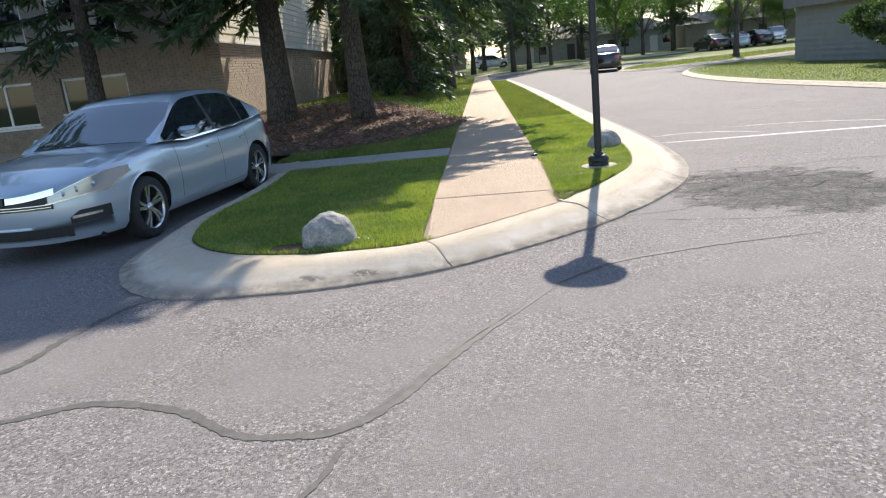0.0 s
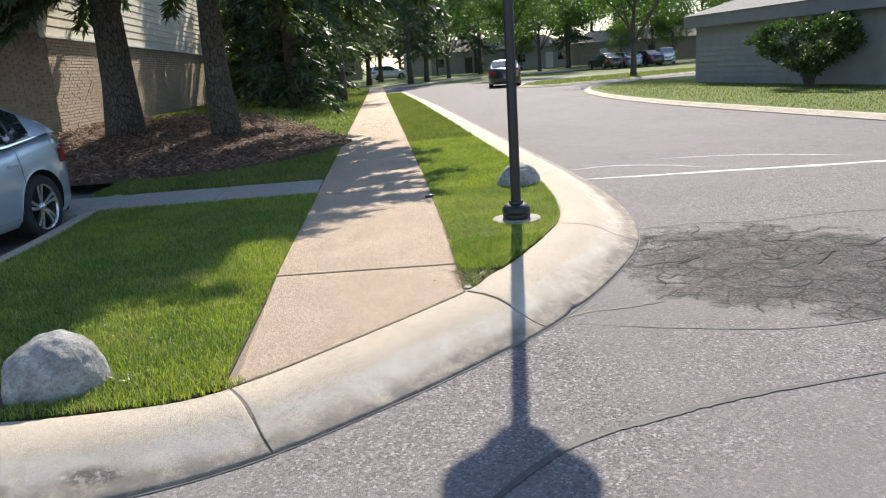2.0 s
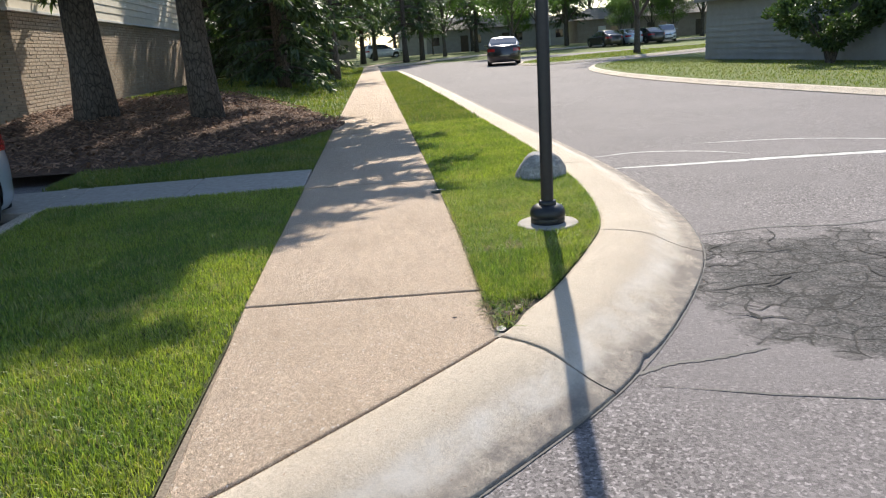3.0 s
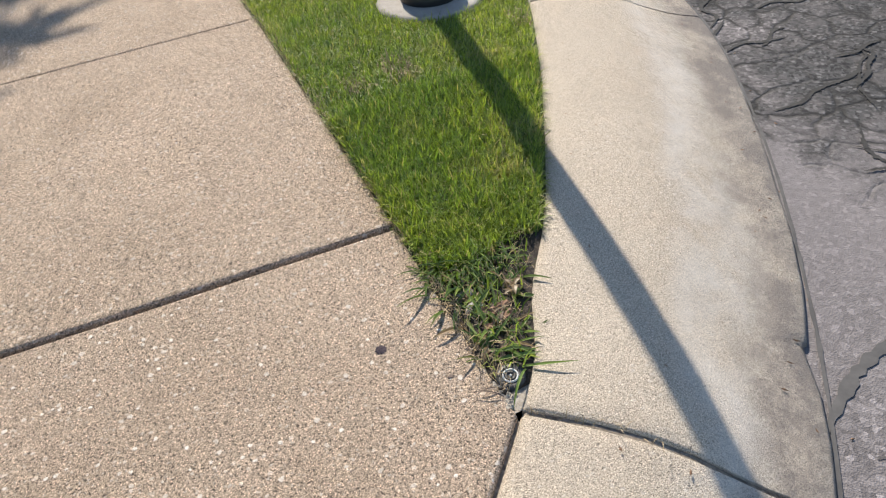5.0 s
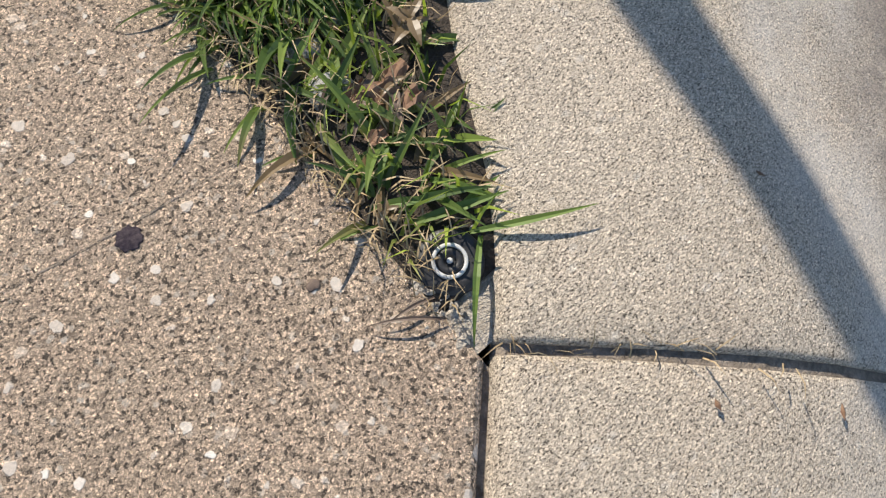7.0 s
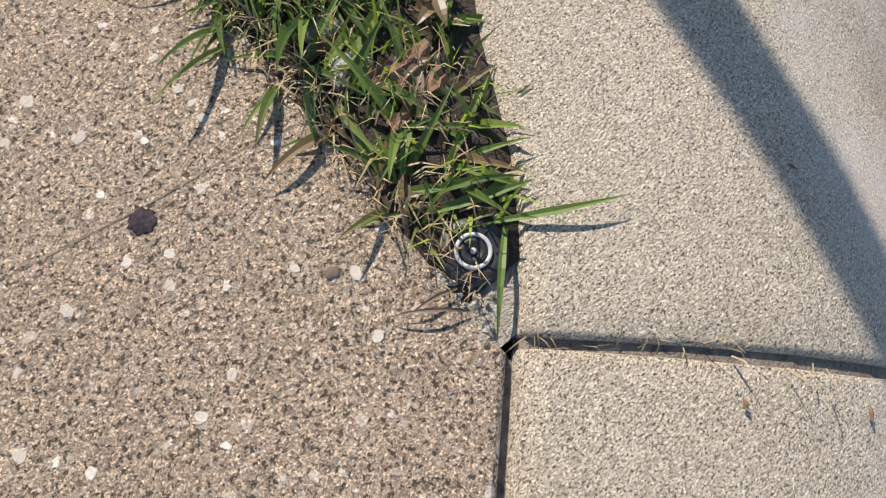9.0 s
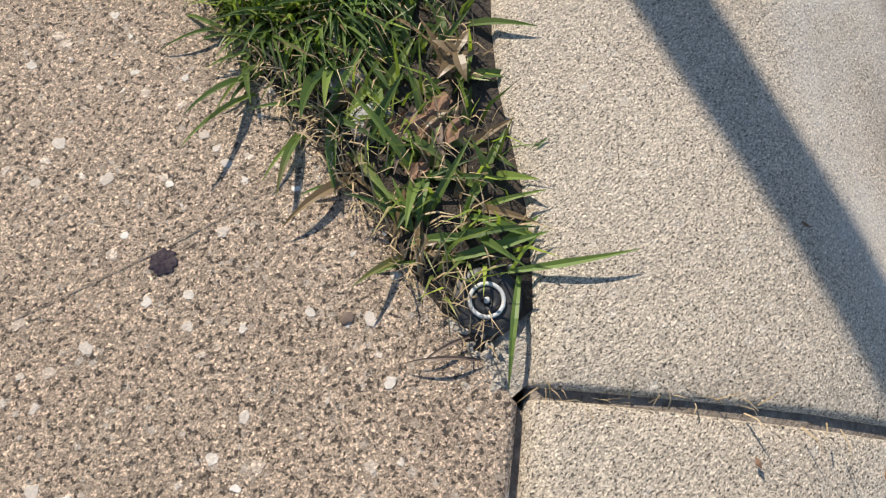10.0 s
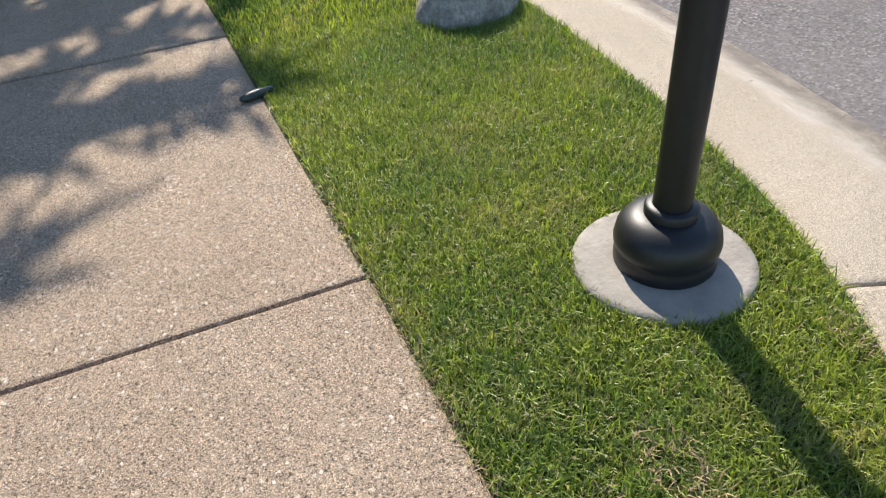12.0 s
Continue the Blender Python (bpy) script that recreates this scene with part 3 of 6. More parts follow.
# lawns across the street, with their own kerb
def flat_lawn(name, outline, label, z=0.1, edge_w=0.24):
    """A lawn with a concrete kerb round it; the outline runs counter-clockwise."""
    c = np.array(outline, float)
    n = len(c)
    mesh_ob(name, [(x, y, z) for x, y in c], [tuple(range(n))], LAWN)
    tagged(bpy.data.objects[name], label, "lawn", kind="structure")
    v, f = [], []
    for i in range(n):
        a, b = c[i - 1], c[(i + 1) % n]
        e = (b - a) / np.linalg.norm(b - a)
        nn = np.array([e[1], -e[0]])
        for t, h in ((0, z + 0.006), (0.4, z + 0.002), (0.75, 0.05), (1, 0.02), (1, -0.03)):
            q = c[i] + nn * edge_w * t
            v.append((q[0], q[1], h))
    for i in range(n):
        j = (i + 1) % n
        for k in range(4):
            f.append((i * 5 + k, i * 5 + k + 1, j * 5 + k + 1, j * 5 + k))
    uv = [(0, 0.5)] * len(v)
    tagged(mesh_ob(name + "_kerb", v, f, KERB, uv=uv), "pale concrete kerb along a lawn", "kerb", kind="structure")


def smooth_line(ctrl, per=6):
    return [tuple(p) for p in spline(ctrl, per)]


flat_lawn("lawn_across", [(36, 2), (36, 46)] + smooth_line([(24, 45.5), (16, 42.0), (12.0, 39.8), (10.3, 36.5), (9.5, 31.5), (9.5, 26.5), (10.0, 22.2), (10.6, 18.0), (11.6, 10.0), (12.2, 2)]), "sunlit mown lawn in front of a grey building")
flat_lawn("lawn_island", smooth_line([(9.2, 45.5), (10.5, 44.0), (15.0, 45.4), (22.0, 49.5), (34.0, 52.5), (34.0, 57.0), (20.0, 56.0), (11.5, 51.0), (9.2, 45.5)])[:-1], "lawn island with a tree between two drives")
flat_lawn("lawn_far", [(-30, 63), (3.5, 63)] + smooth_line([(5.0, 64.5), (8.0, 72.0), (16.0, 78.5), (40.0, 84.0), (80.0, 86.0)]) + [(80, 140), (-30, 140)], "distant lawn below a row of trees", 0.12)

# sealed cracks and pale lines in the asphalt
def ribbon(name, ctrl, width, z, material, seed, taper=True, rough_edge=0.3):
    c = spline(ctrl, 14)
    t = np.gradient(c, axis=0)
    t /= np.linalg.norm(t, axis=1)[:, None]
    r = random.Random(seed)
    v, f = [], []
    for i, (p, d) in enumerate(zip(c, t)):
        w = width * (1 + rough_edge * (2 * r.random() - 1)) * (min(1, 0.2 + 4 * min(i, len(c) - 1 - i) / len(c)) if taper else 1)
        o = 0.25 * width * rough_edge * (2 * r.random() - 1)
        for s_ in (-0.5, 0.5):
            v.append((p[0] - d[1] * (w * s_ + o), p[1] + d[0] * (w * s_ + o), z))
    for i in range(len(c) - 1):
        f.append((2 * i, 2 * i + 1, 2 * i + 3, 2 * i + 2))
    return mesh_ob(name, v, f, material, road)


ribbon("sealed_crack", [(-3.2, 6.6), (-2.2, 7.2), (-1.43, 7.44), (-1.06, 7.56), (-0.55, 7.41), (-0.17, 7.13), (0.1, 7.08), (0.34, 7.12), (0.56, 7.38), (0.81, 7.85), (1.14, 8.37), (1.48, 8.88)], 0.06, 0.003, TAR, 1, True, 0.3)
ribbon("sealed_crack", [(0.40, 7.2), (0.62, 7.55), (0.9, 8.08), (1.2, 8.5)], 0.03, 0.004, TAR, 2)
ribbon("sealed_crack", [(1.44, 8.86), (1.7, 9.12), (1.99, 9.33), (2.42, 9.46), (2.86, 9.56), (3.6, 9.64)], 0.032, 0.004, TAR, 3)
ribbon("sealed_crack", [(-3.4, 7.5), (-2.3, 7.9), (-1.89, 8.14), (-1.81, 8.61), (-1.68, 9.11), (-1.5, 9.35)], 0.065, 0.003, TAR, 4, True, 0.3)
ribbon("sealed_crack", [(0.36, 7.0), (0.3, 6.7), (0.1, 6.35)], 0.03, 0.003, TAR, 5)
rk = random.Random(91)
for k in range(34):
    x, y = 2.9 + 1.9 * rk.random(), 10.85 + 1.35 * rk.random()
    a0 = rk.uniform(-0.35, 0.2) + (1.3 if k % 4 == 0 else 0.0)
    line = [(x, y)]
    for _ in range(rk.randint(3, 6)):
        a = a0 + rk.uniform(-0.8, 0.8)
        d = rk.uniform(0.05, 0.12)
        line.append((line[-1][0] + d * math.cos(a), line[-1][1] + d * math.sin(a)))
    ribbon("open_crack", line, rk.uniform(0.008, 0.016), 0.003 + 0.0001 * k, DARK_TAR, 50 + k, True, 0.5)
ribbon("open_crack", [(2.22, 10.66), (2.45, 10.76), (2.66, 10.77), (2.95, 10.81)], 0.024, 0.003, TAR, 6, True, 0.4)
ribbon("open_crack", [(2.3, 10.6), (2.9, 10.36), (3.53, 10.21), (4.4, 10.3)], 0.012, 0.003, TAR, 7, True, 0.4)
ribbon("open_crack", [(3.42, 12.62), (4.0, 12.66), (4.51, 12.55), (5.4, 12.6), (6.6, 12.3)], 0.03, 0.003, TAR, 8, True, 0.4)
ribbon("seam", [(3.66, 15.42), (4.4, 15.3), (5.6, 15.2), (7.2, 15.0), (9.6, 14.9)], 0.05, 0.004, TAR, 9)
ribbon("faded_line", [(3.72, 15.33), (5.2, 15.16), (7.11, 14.93), (9.5, 14.8)], 0.13, 0.003, WHITE_LINE, 10)
ribbon("faded_line", [(3.75, 16.1), (4.4, 16.2), (5.05, 15.9), (5.4, 15.5)], 0.045, 0.003, WHITE_LINE, 11)
ribbon("faded_line", [(5.2, 16.5), (6.4, 16.2), (7.4, 15.5)], 0.05, 0.003, WHITE_LINE, 12)
edge_c = [tuple(kerb_at(s_)[i] + kerb_at(s_)[2 + i] * (kerb_at(s_)[4] + 0.008) for i in (0, 1)) for s_ in np.linspace(joints[2], joints[7], 60)]
ribbon("gutter_crack", edge_c[::3], 0.008, 0.004, TAR, 14, False, 0.4)

# ---- grass ----
def blades(name, xy, z, length, width, material, seed, label, lean=0.5, kind="stuff", category="grass"):
    """Many bent blades, three triangles each, in one mesh."""
    rng = np.random.default_rng(seed)
    n = len(xy)
    L = length * rng.uniform(0.55, 1.25, n)
    W = width * rng.uniform(0.7, 1.3, n)
    az = rng.uniform(0, 2 * np.pi, n)
    tilt = lean * rng.uniform(0.1, 1.0, n) ** 0.8
    d = np.stack([np.cos(az), np.sin(az)], 1)
    tw = az + np.pi / 2 + rng.normal(0, 0.6, n)
    s = np.stack([np.cos(tw), np.sin(tw)], 1) * W[:, None] / 2
    base = np.column_stack([xy, z])
    mid = base.copy()
    mid[:, :2] += d * (L * 0.5 * np.sin(tilt * 0.7))[:, None]
    mid[:, 2] += L * 0.55 * np.cos(tilt * 0.7)
    tip = mid.copy()
    tip[:, :2] += d * (L * 0.5 * np.sin(np.minimum(tilt * 1.9, 1.9)))[:, None]
    tip[:, 2] += L * 0.5 * np.cos(np.minimum(tilt * 1.9, 1.9))
    s3 = np.column_stack([s, np.zeros(n)])
    V = np.stack([base - s3, base + s3, mid - s3 * 0.8, mid + s3 * 0.8, tip], 1).reshape(-1, 3)
    F = (np.array([[0, 1, 3], [0, 3, 2], [2, 3, 4]])[None] + 5 * np.arange(n)[:, None, None]).reshape(-1)
    me = bpy.data.meshes.new(name)
    me.vertices.add(len(V))
    me.vertices.foreach_set("co", V.astype(np.float32).ravel())
    me.loops.add(len(F))
    me.loops.foreach_set("vertex_index", F.astype(np.int32))
    me.polygons.add(len(F) // 3)
    me.polygons.foreach_set("loop_start", np.arange(0, len(F), 3, dtype=np.int32))
    me.update(calc_edges=True)
    me.materials.append(material)
    return tagged(new(name, me), label, category, kind=kind)


def scatter(n, x0, x1, y0, y1, keep, seed):
    rng = np.random.default_rng(seed)
    p = np.column_stack([rng.uniform(x0, x1, n), rng.uniform(y0, y1, n)])
    return p[keep(p[:, 0], p[:, 1])]


def vec_kerb(y, side):
    top = KL[:, 1].argmin()
    q = KL[top:] if side > 0 else KL[:top + 1][::-1]
    return np.interp(y, q[:, 1], q[:, 0])


def vec_right(y):
    return 1.733 + 0.085 * (1 - np.exp(-np.maximum(y - 11.0, 0) / 2.0)) + 0.004 * (y - 11.0)


def in_verge(x, y):
    pad = (x - 2.42) ** 2 + (y - 12.735) ** 2 > 0.207 ** 2
    bare = (y > 11.325 + 0.02 * np.sin(x * 23)) | (np.random.default_rng(5).uniform(0, 1, len(x)) < 0.05)
    return (x > vec_right(y) + 0.004) & (x < vec_kerb(y, 1) - 0.006) & pad & bare


def in_corner(x, y):
    right = np.where(y < 9.93, vec_kerb(y, 1), 0.497 + 0.0125 * (y - 9.85))
    patch = ((x + 0.55) ** 2 / 0.06 + (y - 9.98) ** 2 / 0.02 > 1)
    return (x > vec_kerb(y, -1) + 0.006) & (x < right - 0.004) & patch


p = scatter(66000, 1.7, 2.6, 11.0, 12.1, in_verge, 1)
blades("grass_verge", p, lawn_z(p[:, 0], p[:, 1]) - 0.004, 0.058, 0.0034, GRASS, 2, "dense green grass blades on the verge", 0.85)
p = scatter(170000, 1.7, 3.1, 12.0, 14.6, in_verge, 31)
blades("grass_verge", p, lawn_z(p[:, 0], p[:, 1]) - 0.004, 0.042, 0.0031, GRASS, 32, "dense short green grass blades on the verge", 1.05)
p = scatter(80000, 1.7, 3.2, 14.6, 20.0, in_verge, 3)
blades("grass_verge", p, lawn_z(p[:, 0], p[:, 1]) - 0.004, 0.045, 0.005, GRASS, 4, "dense green grass blades on the verge", 0.75)
p = scatter(60000, 1.7, 3.3, 20.0, 46.0, in_verge, 5)
blades("grass_verge", p, lawn_z(p[:, 0], p[:, 1]) - 0.004, 0.07, 0.012, GRASS_FAR, 6, "mown grass blades on the verge", 0.8)
p = scatter(230000, -2.0, 0.6, 9.76, 14.97, in_corner, 7)
blades("grass_corner", p, lawn_z(p[:, 0], p[:, 1]) - 0.004, 0.046, 0.004, GRASS, 8, "dense green grass blades of the corner lawn", 0.75)



def clumps(x, y):
    """Uneven tufts, denser along the kerb."""
    lump = np.sin(x * 17 + 2 * np.sin(y * 9)) * np.sin(y * 13 + 2 * np.sin(x * 11))
    by_kerb = vec_kerb(y, 1) - x < 0.05
    return in_verge(x, y) & ((lump > 0.35) | by_kerb)


p = scatter(26000, 1.7, 3.1, 11.3, 14.6, clumps, 61)
blades("grass_tufts", p, lawn_z(p[:, 0], p[:, 1]) - 0.004, 0.055, 0.0044, GRASS, 62, "longer coarse grass tufts on the verge", 1.25)


def dry_spots(x, y):
    spot = np.zeros(len(x), bool)
    for cx, cy, r in ((2.08, 12.27, 0.075), (1.93, 12.24, 0.05), (2.62, 12.35, 0.06), (2.25, 11.95, 0.05)):
        spot |= (x - cx) ** 2 + 0.6 * (y - cy) ** 2 < r * r * (1 + 0.4 * np.sin(40 * x))
    return spot & in_verge(x, y)


p = scatter(9000, 1.8, 2.8, 11.8, 12.5, dry_spots, 63)
blades("dry_grass", p, lawn_z(p[:, 0], p[:, 1]) + 0.004, 0.045, 0.0028, STRAW, 64, "dry straw-coloured spots in the verge", 1.3)


def bed_edge(x):
    return np.interp(x, [-5.5, -3.4, -1.6, -0.6, 0.1, 0.62, 0.8], [17.3, 17.4, 17.3, 17.8, 18.7, 19.9, 20.9])


def bed_back(x):
    return np.interp(x, [-5.5, -1.9, -0.15, 0.5, 0.8], [27.5, 26.0, 24.0, 22.0, 20.95])


def in_bed(x, y):
    return (x > -5.45) & (x < 0.8) & (y > bed_edge(x)) & (y < bed_back(x))


p = scatter(60000, -2.4, 0.62, 16.14, 20.9, lambda x, y: (x < 0.49 + 0.0125 * (y - 9.85) - 0.004) & ~in_bed(x, y) & (y < 21.5), 9)
blades("grass_back", p, lawn_z(p[:, 0], p[:, 1]) - 0.004, 0.065, 0.007, GRASS_FAR, 10, "mown grass blades beside the planting bed", 0.75)
p = scatter(60000, -5.0, 1.0, 20.5, 60.0, lambda x, y: (x < 0.49 + 0.0125 * (y - 9.85) - 0.004) & ~in_bed(x, y), 11)
blades("grass_back", p, lawn_z(p[:, 0], p[:, 1]) - 0.004, 0.08, 0.02, GRASS_FAR, 12, "mown grass blades along the far walk", 0.8)
p = scatter(150000, 9.5, 36.0, 10.0, 45.0, lambda x, y: (x > np.interp(y, [10, 18, 22, 26, 31, 36, 39, 42, 46], [11.7, 10.7, 10.1, 9.6, 9.6, 10.4, 12, 16.2, 24.5])) & (x < 15.6 + 0.15 * (35 - y)), 13)
blades("grass_across", p, np.full(len(p), 0.098), 0.05, 0.016, GRASS_FAR, 14, "mown grass blades across the street", 0.8)
p = scatter(16000, 9.5, 34.0, 44.0, 57.0, lambda x, y: (y > np.interp(x, [9.2, 10.5, 15, 22, 34], [45.6, 44.3, 45.8, 50, 53])) & (y < np.interp(x, [9.2, 11.5, 20, 34], [45.6, 50.7, 55.7, 56.7])), 15)
blades("grass_island", p, np.full(len(p), 0.098), 0.09, 0.04, GRASS_FAR, 16, "mown grass blades round a tree", 0.8)

# straw and dead thatch along the edges of the verge
p = scatter(30000, 1.7, 2.5, 10.97, 13.5, lambda x, y: (x > vec_right(y) - 0.012) & (x < vec_kerb(y, 1) - 0.004) & ((x < vec_right(y) + 0.022) | ((y < 11.36) & (np.random.default_rng(9).uniform(0, 1, len(x)) < 0.2))), 17)
p = p[:6500]
blades("thatch", p, lawn_z(p[:, 0], p[:, 1]) + 0.006, 0.035, 0.0016, STRAW, 18, "dry straw-coloured thatch along the walk's edge", 1.5, category="thatch")


# ---- weeds in the point of the verge ----
def leaf_blade(start, az, length, width, rise, droop, fold=0.25, steps=7):
    """A long bent weed leaf with a keel, two strips wide."""
    v, f = [], []
    p = Vector(start)
    ang = rise
    for i in range(steps + 1):
        t = i / steps
        w = width * (0.55 + 0.9 * t) if t < 0.4 else width * max(0.02, (1 - t) / 0.6) ** 0.75 * 0.92
        side = Vector((-math.sin(az), math.cos(az), 0))
        up = Vector((-math.cos(az) * math.sin(ang), -math.sin(az) * math.sin(ang), math.cos(ang)))
        v += [tuple(p - side * w / 2 + up * w * fold), tuple(p), tuple(p + side * w / 2 + up * w * fold)]
        step = length / steps
        p = p + Vector((math.cos(az) * math.cos(ang), math.sin(az) * math.cos(ang), math.sin(ang))) * step
        ang -= droop / steps
        az += 0.03
    for i in range(steps):
        a = 3 * i
        f += [(a, a + 1, a + 4, a + 3), (a + 1, a + 2, a + 5, a + 4)]
    return v, f


def weed(name, places, label, material=WEED):
    if name == "weed_leaf":
        for q in places:
            tagged(mesh_ob(name, *leaf_blade(*q), WEED_LONG), label, "weed")
        return None
    return tagged(mesh_ob(name, *join(*[leaf_blade(*q) for q in places]), material), label, "weed")


rw = random.Random(21)


def tuft(x, y, count, lmin, lmax, wmin, wmax, spread=0.02, az0=0.0, az1=6.28):
    out = []
    for _ in range(int(count * 1.25)):
        out.append(((x + rw.gauss(0, spread), y + rw.gauss(0, spread), 0.135), rw.uniform(az0, az1), 1.1 * rw.uniform(lmin, lmax), 1.55 * rw.uniform(wmin, wmax), rw.uniform(0.15, 1.0), rw.uniform(0.5, 1.7)))
    return out


for x, y, c, l0, l1, w0, w1, s_ in ((1.765, 11.085, 12, 0.05, 0.10, 0.005, 0.008, 0.012), (1.79, 11.13, 14, 0.05, 0.11, 0.005, 0.009, 0.016), (1.745, 11.15, 12, 0.05, 0.10, 0.004, 0.008, 0.010),
                                    (1.80, 11.20, 10, 0.05, 0.10, 0.005, 0.010, 0.018), (1.755, 11.22, 9, 0.05, 0.10, 0.004, 0.007, 0.010), (1.845, 11.12, 10, 0.04, 0.09, 0.004, 0.008, 0.010),
                                    (1.86, 11.22, 10, 0.05, 0.10, 0.004, 0.008, 0.014), (1.79, 11.28, 8, 0.05, 0.11, 0.006, 0.010, 0.02), (1.755, 11.31, 9, 0.05, 0.11, 0.004, 0.007, 0.012),
                                    (1.90, 11.29, 9, 0.04, 0.09, 0.004, 0.007, 0.014), (1.815, 11.075, 8, 0.04, 0.08, 0.004, 0.007, 0.008), (1.85, 11.30, 10, 0.06, 0.11, 0.005, 0.008, 0.02),
                                    (1.875, 11.165, 8, 0.04, 0.08, 0.005, 0.009, 0.012), (1.91, 11.215, 8, 0.04, 0.08, 0.005, 0.008, 0.012), (1.935, 11.275, 8, 0.04, 0.08, 0.004, 0.008, 0.014), (1.845, 11.09, 7, 0.035, 0.07, 0.005, 0.009, 0.010)):
    weed("weed_tuft", tuft(x, y, c, l0, l1, w0, w1, s_), "coarse green weed tuft in the bare point of the verge")
# dark grass clumps hang over the bare soil from the edge of the turf
for x, y in ((1.775, 11.325), (1.805, 11.312), (1.835, 11.305), (1.865, 11.31), (1.90, 11.325)):
    fan = [((x + rw.gauss(0, 0.012), y + rw.gauss(0, 0.012), 0.14), -2.1 + rw.gauss(0, 0.75), rw.uniform(0.055, 0.1), rw.uniform(0.0035, 0.006), rw.uniform(0.5, 1.2), rw.uniform(0.8, 1.9)) for _ in range(34)]
    weed("grass_clump", fan, "dark green grass clump hanging over bare soil")
# single long leaves that lie out over the concrete
weed("weed_leaf", [((1.795, 11.008, 0.152), -0.62, 0.11, 0.008, 0.3, 0.35), ((1.765, 11.045, 0.152), -0.5, 0.085, 0.011, 0.35, 0.5), ((1.80, 11.03, 0.15), -0.1, 0.05, 0.009, 0.5, 0.9)], "long green weed leaf lying out over the kerb")
weed("weed_leaf", [((1.800, 11.0, 0.15), -2.45, 0.105, 0.007, 0.6, 1.5)], "arched olive weed leaf bending down to the joint")
weed("weed_leaf", [((1.765, 11.225, 0.15), 2.4, 0.075, 0.006, 0.4, 0.9), ((1.745, 11.06, 0.148), 2.7, 0.055, 0.004, 0.4, 1.2), ((1.74, 11.15, 0.148), 2.6, 0.05, 0.005, 0.6, 1.2)], "thin weed leaf curling over the walk")
weed("weed_leaf", [((1.815, 11.215, 0.155), -2.2, 0.065, 0.012, 0.3, 0.5), ((1.85, 11.165, 0.155), -2.5, 0.06, 0.008, 0.4, 0.7), ((1.765, 11.215, 0.15), -2.25, 0.08, 0.012, 0.35, 0.6), ((1.765, 11.225, 0.15), 0.3, 0.08, 0.008, 0.5, 0.6),
                   ((1.80, 11.12, 0.155), -2.5, 0.06, 0.009, 0.4, 0.7), ((1.80, 11.065, 0.155), -1.1, 0.06, 0.01, 0.4, 0.9), ((1.745, 11.08, 0.15), -0.7, 0.07, 0.01, 0.5, 0.9)], "broad green weed leaf bent over the bare soil")
PURPLE = m_simple("withered_leaf", (0.06, 0.04, 0.03), (0.17, 0.12, 0.085), 60, 0.6)
# the last two, thin blades at the tip mostly stand in for leaf shadows
for q in (((1.835, 11.18, 0.157), -2.6, 0.08, 0.011, 0.2, 0.35), ((1.845, 11.17, 0.157), -2.2, 0.07, 0.010, 0.25, 0.4), ((1.81, 11.2, 0.155), -2.7, 0.06, 0.009, 0.2, 0.3), ((1.73, 10.965, 0.152), 2.45, 0.07, 0.004, 0.5, 1.1), ((1.735, 10.985, 0.152), 2.9, 0.05, 0.004, 0.5, 1.1)):
    tagged(mesh_ob("withered_leaf", *leaf_blade(*q), PURPLE), "withered brown blade among the weeds, the thinnest for leaf shadows", "weed")
# dry stems crossing the bare soil
p = scatter(5000, 1.72, 2.0, 10.98, 11.36, lambda x, y: (x > vec_right(y) + 0.004) & (x < vec_kerb(y, 1) - 0.004), 71)[:130]
blades("dry_stems", p, np.full(len(p), 0.152), 0.05, 0.0016, STRAW, 72, "dry stems lying on bare soil", 1.6, category="thatch")


def herb(name, x, y, r, count, label):
    """A low rosette of broad oval leaves."""
    plant = empty(name, label, "weed", pose(x, y, 0.146))
    for i in range(count):
        length = r * (0.6 + 0.4 * ((i * 7) % 5) / 5)
        mesh_ob("leaf", *leaf_blade((0, 0, 0.004 * i), 2.4 * i, length, length * 0.42, 0.6 - 0.04 * i, 0.7, 0.12, 6), WEED, plant)
    return plant


herb("broadleaf_weed", 1.885, 11.19, 0.035, 9, "small bright green broadleaf weed beside the kerb")
herb("broadleaf_weed", 1.835, 11.155, 0.022, 6, "tiny broadleaf seedling among dry leaves")
herb("broadleaf_weed", 1.752, 11.065, 0.02, 6, "tiny broadleaf seedling beside the sprinkler")

DEADLEAF = m_simple("dead_leaf", (0.11, 0.055, 0.03), (0.3, 0.18, 0.11), 60, 0.8)
for k, (x, y, s_) in enumerate(((1.82, 11.155, 0.02), (1.835, 11.135, 0.016), (1.805, 11.17, 0.015), (1.845, 11.165, 0.014), (1.79, 11.125, 0.012), (2.005, 11.075, 0.006))):
    r = random.Random(40 + k)
    v = [(x + (i - 2) * s_ * 0.4, y + (j - 2) * s_ * 0.3 * (1 - 0.12 * abs(i - 2)), (0.158 if k < 5 else 0.1475) + r.uniform(0, s_ * 0.5)) for i in range(5) for j in range(5)]
    f = [(i * 5 + j, i * 5 + j + 1, i * 5 + j + 6, i * 5 + j + 5) for i in range(4) for j in range(4)]
    tagged(mesh_ob("dead_leaf", v, f, DEADLEAF), "crumpled brown dead leaf on the soil", "leaf", "dead leaves")

GREYSTONE = m_simple("rubble_stone", (0.2, 0.19, 0.18), (0.48, 0.47, 0.44), 60, 0.9, 0, 0.8, 0.006)


